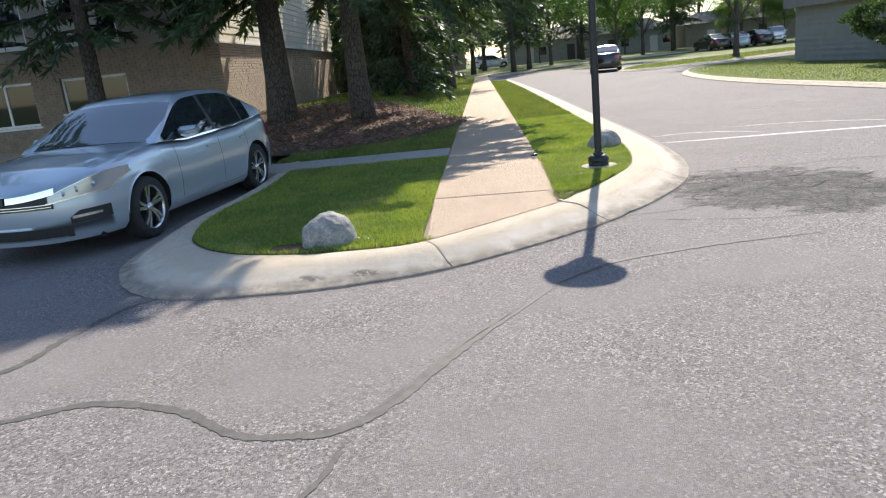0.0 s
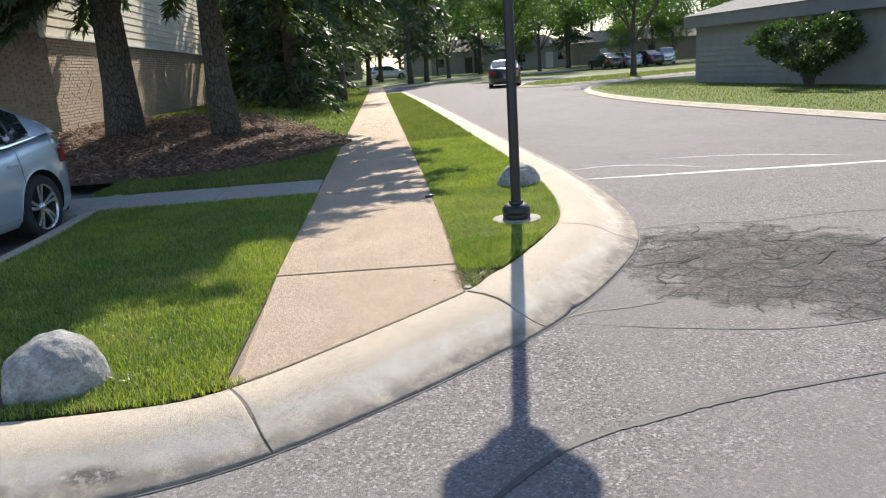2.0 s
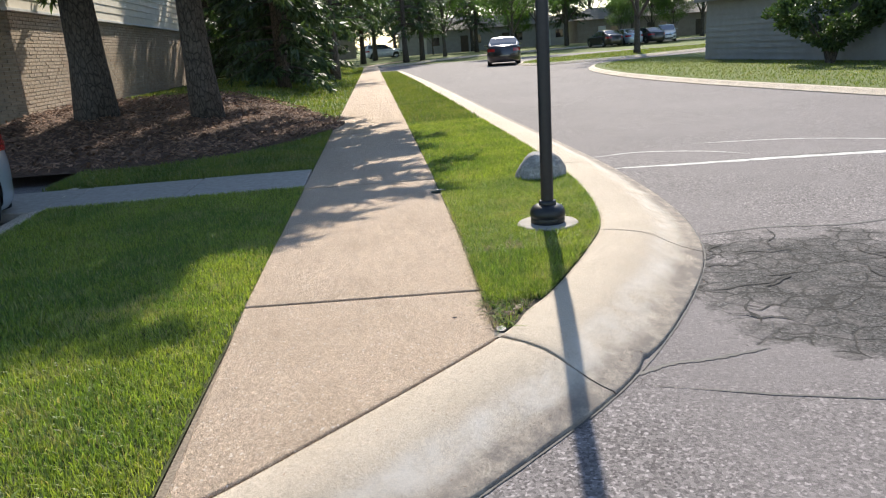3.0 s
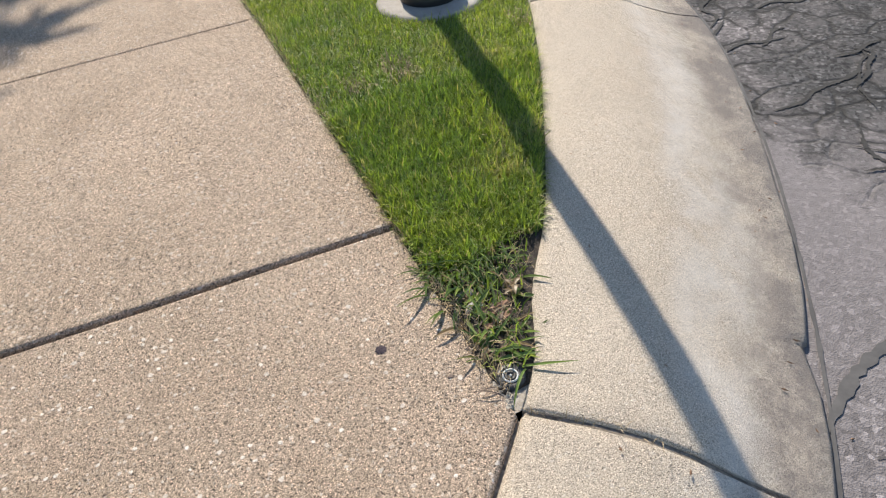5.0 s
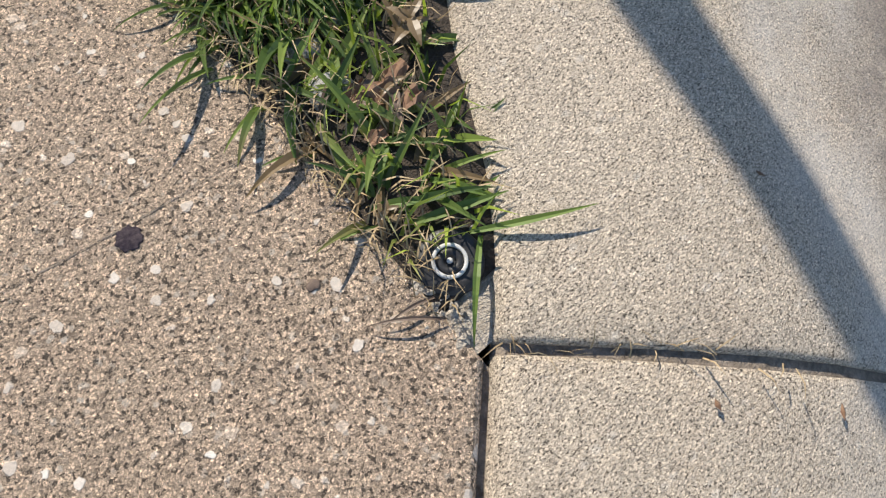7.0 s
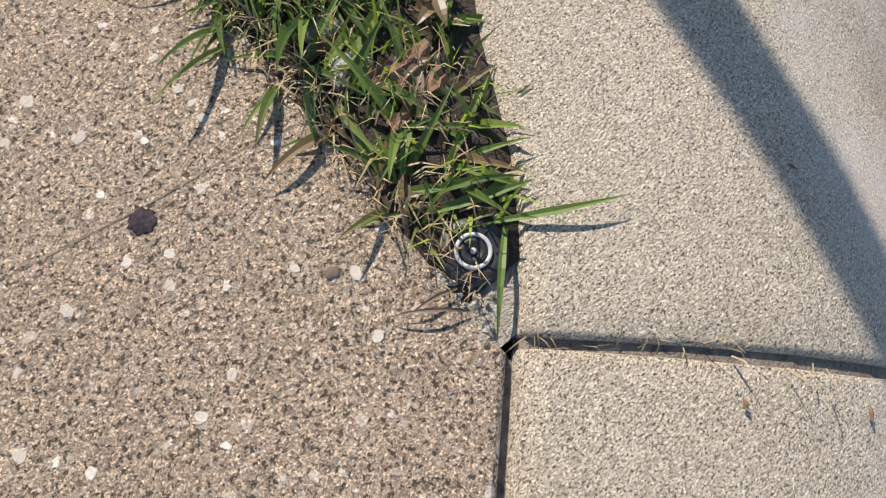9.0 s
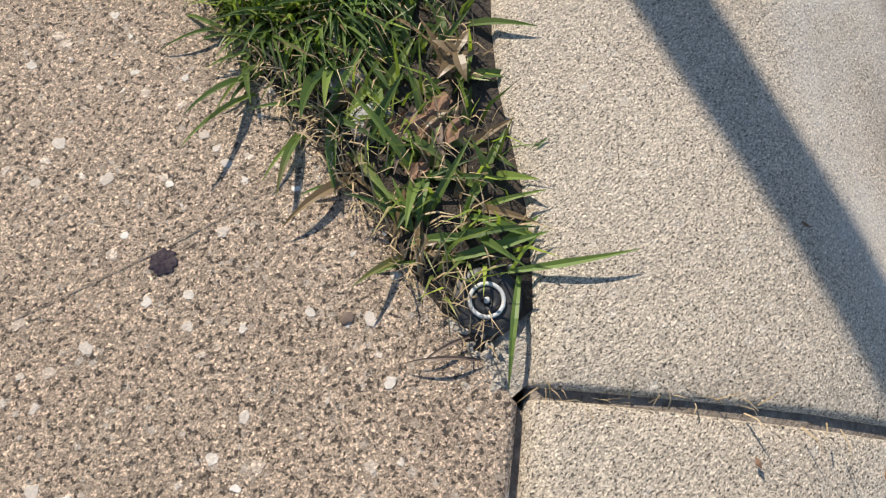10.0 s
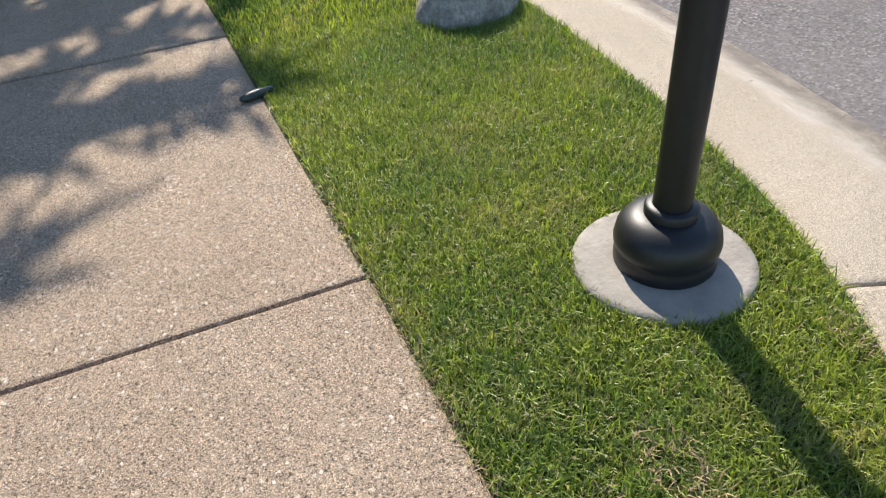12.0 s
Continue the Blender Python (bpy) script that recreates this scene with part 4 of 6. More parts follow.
def pebble(name, x, y, z, sx, sy, sz, seed, material, label, category="stone", subdiv=3, rough=0.22, group=""):
    bm = bmesh.new()
    bmesh.ops.create_icosphere(bm, subdivisions=subdiv, radius=1)
    for v in bm.verts:
        c = v.co.normalized()
        k = 1 + rough * noise.noise(c * 1.6 + Vector((seed * 3.1, 0, 0))) + rough * 0.4 * noise.noise(c * 4.5 + Vector((0, seed, 0)))
        v.co = (c.x * k * sx, c.y * k * sy, c.z * k * sz)
    ob = part(name, bm, material, None, smooth=True)
    ob.location = (x, y, z)
    return tagged(ob, label, category, group)


for k, (x, y, s_) in enumerate(((1.797, 11.243, 0.021), (1.789, 11.193, 0.024), (1.82, 11.285, 0.015), (1.795, 11.22, 0.008), (1.84, 11.25, 0.009), (1.73, 11.04, 0.004), (1.735, 11.1, 0.004), (1.738, 11.16, 0.005), (1.80, 11.01, 0.004))):
    pebble("rubble", x, y, 0.146, s_, s_ * 0.8, s_ * 0.6, 60 + k, GREYSTONE, "small lump of broken grey concrete", "stone", 2, 0.4, "rubble in the soil")

# ---- sprinkler ----
PLASTIC = m_simple("black_plastic", (0.012, 0.012, 0.013), (0.03, 0.03, 0.032), 90, 0.45, 0, 0.2, 0.001)
WHITERING = m_simple("worn_grey_ring", (0.42, 0.42, 0.41), (0.62, 0.62, 0.6), 120, 0.5)
sp = empty("sprinkler", "round black plastic pop-up sprinkler head in the soil", "sprinkler", pose(1.768, 11.004, 0.095, 4, -3, 0))
mesh_ob("body", *lathe([(0.024, 0), (0.026, 0.03), (0.028, 0.034), (0.028, 0.048)], 36), PLASTIC, sp, True)
capv = lathe([(0.0285, 0.044), (0.0295, 0.047), (0.0295, 0.054), (0.0282, 0.0568), (0.02, 0.0572), (0.0165, 0.0565), (0.0001, 0.0565)], 40)
mesh_ob("cap", *capv, PLASTIC, sp, True)
mesh_ob("ring", *lathe([(0.0155, 0.0566), (0.0155, 0.0592), (0.0148, 0.0598), (0.0128, 0.0598), (0.0122, 0.0592), (0.0122, 0.0566)], 40), WHITERING, sp, True)
mesh_ob("plunger", *lathe([(0.011, 0.0566), (0.011, 0.0585), (0.0098, 0.0592), (0.0055, 0.0592), (0.005, 0.0575), (0.0001, 0.0575)], 32), PLASTIC, sp, True)
mesh_ob("screw", *lathe([(0.0026, 0.0575), (0.0026, 0.0596), (0.0018, 0.0602), (0.0001, 0.0602)], 16), WHITERING, sp, True)
for k in range(6):
    a = k * math.pi / 3 + 0.3
    bm = box_bm(0.018, 0.0275, -0.0006, 0.0006, 0.0571, 0.0581)
    bmesh.ops.rotate(bm, verts=bm.verts, cent=(0, 0, 0), matrix=Matrix.Rotation(a, 3, "Z"))
    part("rib", bm, PLASTIC, sp)

# pale broken concrete closes the tip
PALE = m_simple("broken_concrete", (0.36, 0.31, 0.25), (0.6, 0.54, 0.46), 90, 0.95, 0, 1.0, 0.006)
tv = [(1.724 + 0.011 * i, 10.928 + 0.008 * j, 0.142 + 0.004 * noise.noise((i * 0.9, j * 1.3, 2))) for i in range(9) for j in range(9)]
mesh_ob("joint_filler", tv, [(9 * i + j, 9 * i + 9 + j, 9 * i + 10 + j, 9 * i + 1 + j) for i in range(8) for j in range(8)], PALE, pavement, True)
# broken concrete crumbs fill the tip of the verge
rc = random.Random(77)
cv, cf = [], []
for _ in range(70):
    along = rc.uniform(0.03, 0.088)
    aside = (0.135 - along) * 0.26 * rc.uniform(-1.0, 1.0) + 0.1 * along
    x = 1.764 - 0.64 * along + 0.77 * aside
    y = 11.016 - 0.77 * along - 0.64 * aside
    size = rc.uniform(0.002, 0.0065)
    bm = bmesh.new()
    bmesh.ops.create_icosphere(bm, subdivisions=1, radius=1)
    bm.verts.index_update()
    o = len(cv)
    turn = Matrix.Rotation(rc.uniform(0, 6), 3, "Z")
    for v in bm.verts:
        q = turn @ Vector((v.co.x * size * 1.3, v.co.y * size, v.co.z * size * 0.7)) * rc.uniform(0.75, 1.2)
        cv.append((x + q.x, y + q.y, 0.143 + 0.005 * rc.random() + q.z))
    cf += [tuple(o + v.index for v in f.verts) for f in bm.faces]
    bm.free()
tagged(mesh_ob("concrete_crumbs", cv, cf, PALE), "broken pale concrete crumbs beside the sprinkler", "crumbs", kind="stuff")

# dark glossy blob and a brown spot stuck to the walk
GEL = m_simple("purple_gum", (0.014, 0.01, 0.022), (0.09, 0.07, 0.075), 170, 0.75, 0, 0.8, 0.002, 0.15)
bm = bmesh.new()
bmesh.ops.create_icosphere(bm, subdivisions=4, radius=1)
for v in bm.verts:
    a = math.atan2(v.co.y, v.co.x)
    k = 1 + 0.07 * math.sin(7 * a) + 0.06 * math.sin(13 * a + 1)
    v.co = (v.co.x * 0.0115 * k, v.co.y * 0.0115 * k, max(-0.001, v.co.z * 0.0014 * (1 + 0.4 * math.sin(9 * a))))
gum = part("gum_spot", bm, GEL, None, smooth=True)
gum.location = (1.576, 11.190, 0.1505)
tagged(gum, "dark purple shiny blob stuck to the walk", "gum spot")
BROWN = m_simple("brown_gum", (0.09, 0.06, 0.045), (0.17, 0.12, 0.09), 90, 0.7)
bm = bmesh.new()
bmesh.ops.create_icosphere(bm, subdivisions=3, radius=1)
for v in bm.verts:
    v.co = (v.co.x * 0.0065, v.co.y * 0.005 * (1 + 0.2 * math.sin(v.co.x * 5)), max(-0.001, v.co.z * 0.0018))
spot = part("gum_spot", bm, BROWN, None, smooth=True)
spot.location = (1.667, 11.058, 0.1505)
tagged(spot, "small dry brown spot stuck to the walk", "gum spot")

# dark oblong thing lying at the walk's edge
bm = bmesh.new()
bmesh.ops.create_uvsphere(bm, u_segments=20, v_segments=12, radius=1)
for v in bm.verts:
    t = v.co.x
    v.co = (t * 0.075, v.co.y * 0.02 * (1 - 0.35 * t), v.co.z * 0.016 * (1 - 0.3 * t))
lamp_stub = part("edging_plug", bm, m_simple("dark_green_plastic", (0.02, 0.03, 0.028), (0.05, 0.065, 0.06), 40, 0.3), None, smooth=True)
lamp_stub.matrix_basis = pose(1.80, 14.17, 0.163, 0, 0, 15)
tagged(lamp_stub, "dark green oblong plastic plug lying on the walk", "plug")

# twigs, seeds and grit lying on the kerb and in the gutter
rd = random.Random(303)
dv, df = [], []
for k in range(150):
    s_ = rd.uniform(joints[3], joints[6])
    t = rd.uniform(0.05, 0.6) if k < 70 else rd.uniform(0.82, 1.1)
    x, y, nx_, ny_, w = kerb_at(s_)
    z = float(np.interp(t, [q[0] for q in PROFILE[2:-1]], [q[1] for q in PROFILE[2:-1]])) + 0.004 if t < 1 else 0.002
    a, ln_, wd_ = rd.uniform(0, 3.14), rd.uniform(0.003, 0.009), rd.uniform(0.0015, 0.003)
    c, q = math.cos(a), math.sin(a)
    o = len(dv)
    x, y = x + nx_ * t * w, y + ny_ * t * w
    for u, v_, h in ((-1, 0, 0.3), (0, -1, 0), (1, 0, 0.3), (0, 1, 0), (0, 0, 1)):
        dv.append((x + c * u * ln_ - q * v_ * wd_, y + q * u * ln_ + c * v_ * wd_, z + h * wd_))
    df += [(o, o + 1, o + 4), (o + 1, o + 2, o + 4), (o + 2, o + 3, o + 4), (o + 3, o, o + 4)]
tagged(mesh_ob("debris", dv, df, DEADLEAF), "dark twig bits and seeds scattered on the kerb", "debris", kind="stuff")
# straw caught in the open kerb joint, and a hairline crack in the walk
rng = np.random.default_rng(304)
x, y, nx_, ny_, w = kerb_at(joints[4])
tt = rng.uniform(0.02, 0.5, 26)
p = np.stack([x + nx_ * w * tt, y + ny_ * w * tt], 1) + rng.normal(0, 0.004, (26, 2))
blades("straw", p, np.full(26, 0.146), 0.03, 0.0013, STRAW, 305, "dry straw bits caught in a kerb joint", 1.6, category="straw")
hair = ribbon("hairline_crack", [(1.33, 11.245), (1.45, 11.222), (1.52, 11.21), (1.6, 11.198), (1.68, 11.19), (1.735, 11.178)], 0.0008, 0.1508, GRIT, 306, True, 0.9)
hair.parent = pavement

# ---- lamp post ----
lp = empty("street_lamp", "black round lamp post with flared base on a concrete pad", "street lamp", pose(2.42, 12.735, 0))
mesh_ob("pad", *lathe([(0.212, 0.06), (0.212, 0.160), (0.207, 0.168), (0.191, 0.171), (0.0001, 0.172)], 44), PAD, lp, True)
mesh_ob("base_cover", *lathe([(0.112, 0.166), (0.117, 0.175), (0.117, 0.205), (0.113, 0.214), (0.119, 0.219), (0.121, 0.235), (0.116, 0.262), (0.1, 0.285), (0.075, 0.297), (0.056, 0.301), (0.048, 0.301)], 44), BLACK_METAL, lp, True)
mesh_ob("collar", *lathe([(0.06, 0.300), (0.06, 0.318), (0.056, 0.324), (0.0435, 0.326)], 36), BLACK_METAL, lp, True)
mesh_ob("pole", *lathe([(0.043, 0.16), (0.042, 1.2), (0.041, 2.630), (0.041, 2.750), (0.05, 2.770), (0.05, 2.810), (0.036, 2.830)], 28), BLACK_METAL, lp, True)
LAMPGLASS = Nodes("lamp_glass", 0.25).colour((0.75, 0.74, 0.7)).mat
mesh_ob("holder", *lathe([(0.036, 2.810), (0.06, 2.850), (0.13, 2.890), (0.15, 2.915), (0.14, 2.930)], 28), BLACK_METAL, lp, True)
mesh_ob("globe", *lathe([(0.12, 2.930), (0.14, 2.990), (0.13, 3.080), (0.11, 3.130)], 28), LAMPGLASS, lp, True)
mesh_ob("hood", *lathe([(0.285, 3.115), (0.293, 3.122), (0.285, 3.140), (0.21, 3.200), (0.1, 3.250), (0.03, 3.270), (0.0001, 3.272)], 36), BLACK_METAL, lp, True)
for k in range(4):
    a = k * math.pi / 2 + 0.5
    c, s_ = math.cos(a), math.sin(a)
    mesh_ob("bracket", *tube([(0.04 * c, 0.04 * s_, 2.790), (0.13 * c, 0.13 * s_, 2.870), (0.175 * c, 0.175 * s_, 2.990), (0.2 * c, 0.2 * s_, 3.130)], [0.009] * 4, 6), BLACK_METAL, lp)

# ---- boulders ----
def boulder(x, y, sx, sy, h, seed, label, turn=0):
    bm = bmesh.new()
    bmesh.ops.create_icosphere(bm, subdivisions=5, radius=1)
    for v in bm.verts:
        c = v.co.normalized()
        q = Vector((math.copysign(abs(c.x) ** 0.92, c.x), math.copysign(abs(c.y) ** 0.92, c.y), math.copysign(abs(c.z) ** 0.68, c.z)))
        k = 1 + 0.1 * noise.noise(c * 1.3 + Vector((seed, 0, 0))) + 0.04 * noise.noise(c * 4 + Vector((0, seed, 0))) + 0.015 * noise.noise(c * 12)
        taper = 1 - 0.1 * max(0, c.z)
        v.co = (q.x * k * sx * taper, q.y * k * sy * taper, q.z * k * h)
    ob = part("boulder", bm, STONE, None, smooth=True)
    ob.matrix_basis = pose(x, y, 0.13, 0, 0, turn)
    return tagged(ob, label, "boulder")


boulder(-0.285, 10.06, 0.235, 0.19, 0.275, 3.3, "pale grey rounded boulder on the corner lawn")
boulder(2.79, 14.48, 0.24, 0.19, 0.25, 8.1, "pale grey boulder in the verge beside the kerb", 20)
# bare soil and a small plant beside the corner boulder
bv = [(-0.60 + 0.2 * math.cos(a) * (1 + 0.2 * math.sin(3 * a)), 10.0 + 0.12 * math.sin(a) * (1 + 0.2 * math.cos(2 * a)), 0.152) for a in np.linspace(0, 2 * math.pi, 24, endpoint=False)]
tagged(mesh_ob("bare_soil", bv, [tuple(range(24))], MULCH), "bare brown soil beside a boulder", "soil", kind="structure")
tagged(mesh_ob("weed_clump", *join(*[leaf_blade((0.05 + rw.gauss(0, 0.03), 10.03 + rw.gauss(0, 0.02), 0.14), rw.uniform(0, 6.28), rw.uniform(0.05, 0.09), 0.02, rw.uniform(0.3, 1.0), 1.0, 0.1, 4) for _ in range(40)]), WEED), "leafy green weed clump beside a boulder", "weed")

# ---- mulch bed ----
mv, mf = [], []
bx = np.linspace(-5.45, 0.79, 50)
for x in bx:
    for t in np.linspace(0, 1, 24):
        y = float(bed_edge(x) + (bed_back(x) - bed_edge(x)) * t)
        mv.append((x, y, float(lawn_z(x, y)) + 0.006 + (0.05 * min(t, 1 - t) * 2 + 0.025 * noise.noise((x * 2.2, y * 2.2, 4))) * (0 < t < 1)))
for i in range(49):
    for k in range(23):
        q = i * 24 + k
        mf.append((q, q + 24, q + 25, q + 1))
bed = tagged(mesh_ob("planting_bed", mv, mf, MULCH, smooth=True), "brown bark mulch bed under the spruces", "mulch bed", kind="structure")
rng = np.random.default_rng(31)
pc = scatter(26000, -5.4, 0.8, 17.3, 26.5, in_bed, 32)[:9000]
n_ = len(pc)
az = rng.uniform(0, 2 * np.pi, n_)
ln, wd = rng.uniform(0.03, 0.13, n_), rng.uniform(0.012, 0.035, n_)
zz = lawn_z(pc[:, 0], pc[:, 1]) + 0.05 + rng.uniform(0, 0.05, n_)
tl = rng.uniform(-0.5, 0.5, n_)
dx_ = np.stack([np.cos(az) * np.cos(tl), np.sin(az) * np.cos(tl), np.sin(tl)], 1) * ln[:, None] / 2
sx_ = np.stack([-np.sin(az), np.cos(az), rng.uniform(-0.4, 0.4, n_)], 1) * wd[:, None] / 2
b3 = np.column_stack([pc, zz])
up = np.array([0, 0, 0.008])
cv = np.stack([b3 - dx_ - sx_, b3 + dx_ - sx_, b3 + dx_ + sx_, b3 - dx_ + sx_, b3 - dx_ * 0.8 + up, b3 + dx_ * 0.8 + up], 1).reshape(-1, 3)
cf = (np.array([[0, 1, 5, 4], [2, 3, 4, 5]])[None] + 6 * np.arange(n_)[:, None, None]).reshape(-1, 4)
nchip = Nodes("bark_chip", 0.9)
nchip.colour(nchip.mix(nchip.island(), (0.075, 0.04, 0.026), (0.34, 0.2, 0.13))).bump(nchip.noise(80), 0.4, 0.004)
tagged(mesh_ob("bark_chips", cv, cf, nchip.mat), "scattered reddish-brown bark chips", "mulch", kind="stuff")


# ---- trees ----
def tri_mesh(name, V, material, parent, verts_each=4):
    """Many separate small quads or triangles in one mesh."""
    n = len(V) // verts_each
    me = bpy.data.meshes.new(name)
    me.vertices.add(len(V))
    me.vertices.foreach_set("co", np.asarray(V, np.float32).ravel())
    me.loops.add(len(V))
    me.loops.foreach_set("vertex_index", np.arange(len(V), dtype=np.int32))
    me.polygons.add(n)
    me.polygons.foreach_set("loop_start", np.arange(0, len(V), verts_each, dtype=np.int32))
    me.update(calc_edges=True)
    me.materials.append(material)
    ob = new(name, me)
    ob.parent = parent
    return ob


def unit(v):
    return v / np.maximum(np.linalg.norm(v, axis=-1, keepdims=True), 1e-9)


def sprays(P, D, length, width, rng, flat=0.6):
    """Diamond-shaped sprays at P along D."""
    n = len(P)
    side = unit(np.cross(D, rng.normal(0, 1, (n, 3)) * np.array([1 - flat, 1 - flat, 1])))
    L = (length * rng.uniform(0.6, 1.3, n))[:, None]
    W = (width * rng.uniform(0.6, 1.3, n))[:, None]
    return np.stack([P, P + D * L * 0.45 + side * W / 2, P + D * L, P + D * L * 0.45 - side * W / 2], 1).reshape(-1, 3)


def spruce(label, height, clear, radius, trunk_r, seed, spacing=0.34, per_whorl=7, spray=0.3, density=15, reach=(0.65, 1.1)):
    rng = np.random.default_rng(seed)
    tree = empty("spruce", label, "tree")
    zs = np.linspace(-0.2, height, 14)
    lean = rng.normal(0, 0.012, 2)
    pts = [(lean[0] * z + 0.03 * math.sin(z), lean[1] * z, z) for z in zs]
    rad = [max(0.02, trunk_r * (1 - z / height) ** 0.85) * (1.35 if z < 0 else 1) for z in zs]
    rad[1] = trunk_r * 1.02
    mesh_ob("trunk", *tube(pts, rad, 14), BARK, tree, True)
    limbs, P, D = [], [], []
    z = clear
    while z < height - 0.3:
        t = (z - clear) / (height - clear)
        R = radius * (1 - t) ** 1.05 * (0.75 + 0.25 * min(1, t * 8))
        for k in range(per_whorl):
            if rng.uniform() < 0.14:
                continue
            a = rng.uniform(0, 2 * math.pi)
            r = R * rng.uniform(*reach)
            zb = z + rng.uniform(-0.15, 0.15)
            droop = rng.uniform(0.1, 0.32) * (1 - 0.7 * t)
            line = []
            for q in np.linspace(0, 1, 6):
                line.append((lean[0] * zb + math.cos(a) * r * q, lean[1] * zb + math.sin(a) * r * q, zb + 0.12 * r * q - droop * r * q * q * 1.6))
            limbs.append(tube(line, [0.035 * (1 - 0.8 * q) * (0.4 + 0.6 * (1 - t)) for q in np.linspace(0, 1, 6)], 4, False))
            m = int(density * r) + 3
            line = np.array(line)
            qs = rng.uniform(0.15, 1.0, m) ** 0.75
            base = np.stack([np.interp(qs, np.linspace(0, 1, 6), line[:, i]) for i in range(3)], 1)
            out = np.array([math.cos(a), math.sin(a), -0.25])
            side = np.array([-math.sin(a), math.cos(a), 0]) * rng.choice([-1, 1], m)[:, None]
            P.append(base)
            D.append(unit(out * rng.uniform(0.2, 0.9, m)[:, None] + side * rng.uniform(0.2, 1.0, m)[:, None] + np.array([0, 0, -1]) * rng.uniform(0.1, 0.9, m)[:, None]))
        z += spacing * (1 + 0.3 * rng.uniform())
    tagged(mesh_ob("branchwork", *join(*limbs), BARK, tree), kind="stuff")
    P, D = np.concatenate(P), np.concatenate(D)
    V = np.concatenate([sprays(P, D, spray, spray * 0.22, rng), sprays(P + D * spray * 0.3, unit(D + rng.normal(0, 0.5, D.shape)), spray * 0.8, spray * 0.2, rng)])
    tri_mesh("crown", V, NEEDLE, tree)
    return tree


def broadleaf(label, height, clear, radius, trunk_r, seed, leaf=0.16, count=7000, material=LEAF):
    rng = np.random.default_rng(seed)
    tree = empty("tree", label, "tree")
    fork = clear + 0.5
    mesh_ob("trunk", *tube([(0, 0, -0.2), (0.02, 0, 0.3), (0.04, 0.03, fork * 0.6), (0.0, 0.05, fork), (0.1, 0.0, height * 0.55), (0.05, 0.1, height * 0.85)], [trunk_r * 1.4, trunk_r, trunk_r * 0.85, trunk_r * 0.75, trunk_r * 0.4, 0.03], 12), BARK, tree, True)
    limbs, ends = [], []
    for k in range(13):
        a = k * 2.4 + rng.uniform(-0.3, 0.3)
        z0 = rng.uniform(clear, height * 0.6)
        reach = radius * rng.uniform(0.55, 0.95) * (1 - 0.35 * (z0 - clear) / height)
        rise = rng.uniform(0.35, 0.9) * reach + 0.2 * height
        mid = np.array([math.cos(a) * reach * 0.5, math.sin(a) * reach * 0.5, z0 + rise * 0.55])
        end = np.array([math.cos(a) * reach, math.sin(a) * reach, min(z0 + rise, height * 0.93)])
        limbs.append(tube([(0, 0, z0), tuple(mid), tuple(end)], [trunk_r * 0.4, trunk_r * 0.22, 0.015], 6, False))
        for q in (0.5, 0.75, 1.0):
            ends.append(mid + (end - mid) * (q - 0.5) * 2)
        for j in range(3):
            e2 = mid + (end - mid) * rng.uniform(0.1, 0.9) + rng.normal(0, 0.22 * radius, 3) * np.array([1, 1, 0.6])
            limbs.append(tube([tuple(mid), tuple(e2)], [trunk_r * 0.15, 0.01], 5, False))
            ends.append(e2)
    ends.append(np.array([0, 0, height * 0.9]))
    tagged(mesh_ob("branchwork", *join(*limbs), BARK, tree), kind="stuff")
    ends = np.array(ends)
    c = ends[rng.integers(0, len(ends), count)]
    P = c + unit(rng.normal(0, 1, (count, 3))) * (rng.uniform(0, 1, count) ** 0.45 * radius * 0.3)[:, None] * np.array([1, 1, 0.75])
    P = P[P[:, 2] > clear * 0.8]
    D = unit(rng.normal(0, 1, P.shape) + np.array([0, 0, -0.3]))
    tri_mesh("crown", sprays(P, D, leaf, leaf * 0.6, rng, 0.3), material, tree)
    return tree


# the two spruces in the bed
t1 = spruce("tall spruce with a bare lower trunk in the mulch bed", 17.0, 3.9, 4.2, 0.31, 101, 0.3, 9, 0.34, 34)
t1.matrix_basis = pose(-3.75, 21.9, 0.4, 0, 0, 40)
t2 = spruce("tall spruce with a bare lower trunk in the mulch bed", 16.0, 3.5, 5.45, 0.245, 102, 0.24, 17, 0.34, 50, (0.8, 1.08))
t2.matrix_basis = pose(-1.72, 21.7, 0.3, 0, 0, 200)
t3 = spruce("broad spruce shading the front of the apartment building", 15.0, 2.9, 3.8, 0.2, 108, 0.36, 7, 0.34, 20)
t3.matrix_basis = pose(-8.0, 21.2, 0.2, 0, 0, 75)
# copy added left of the view to help shade the building front
t4 = copy_thing(t3, pose(-13.5, 20.5, 0.2, 0, 0, 200))
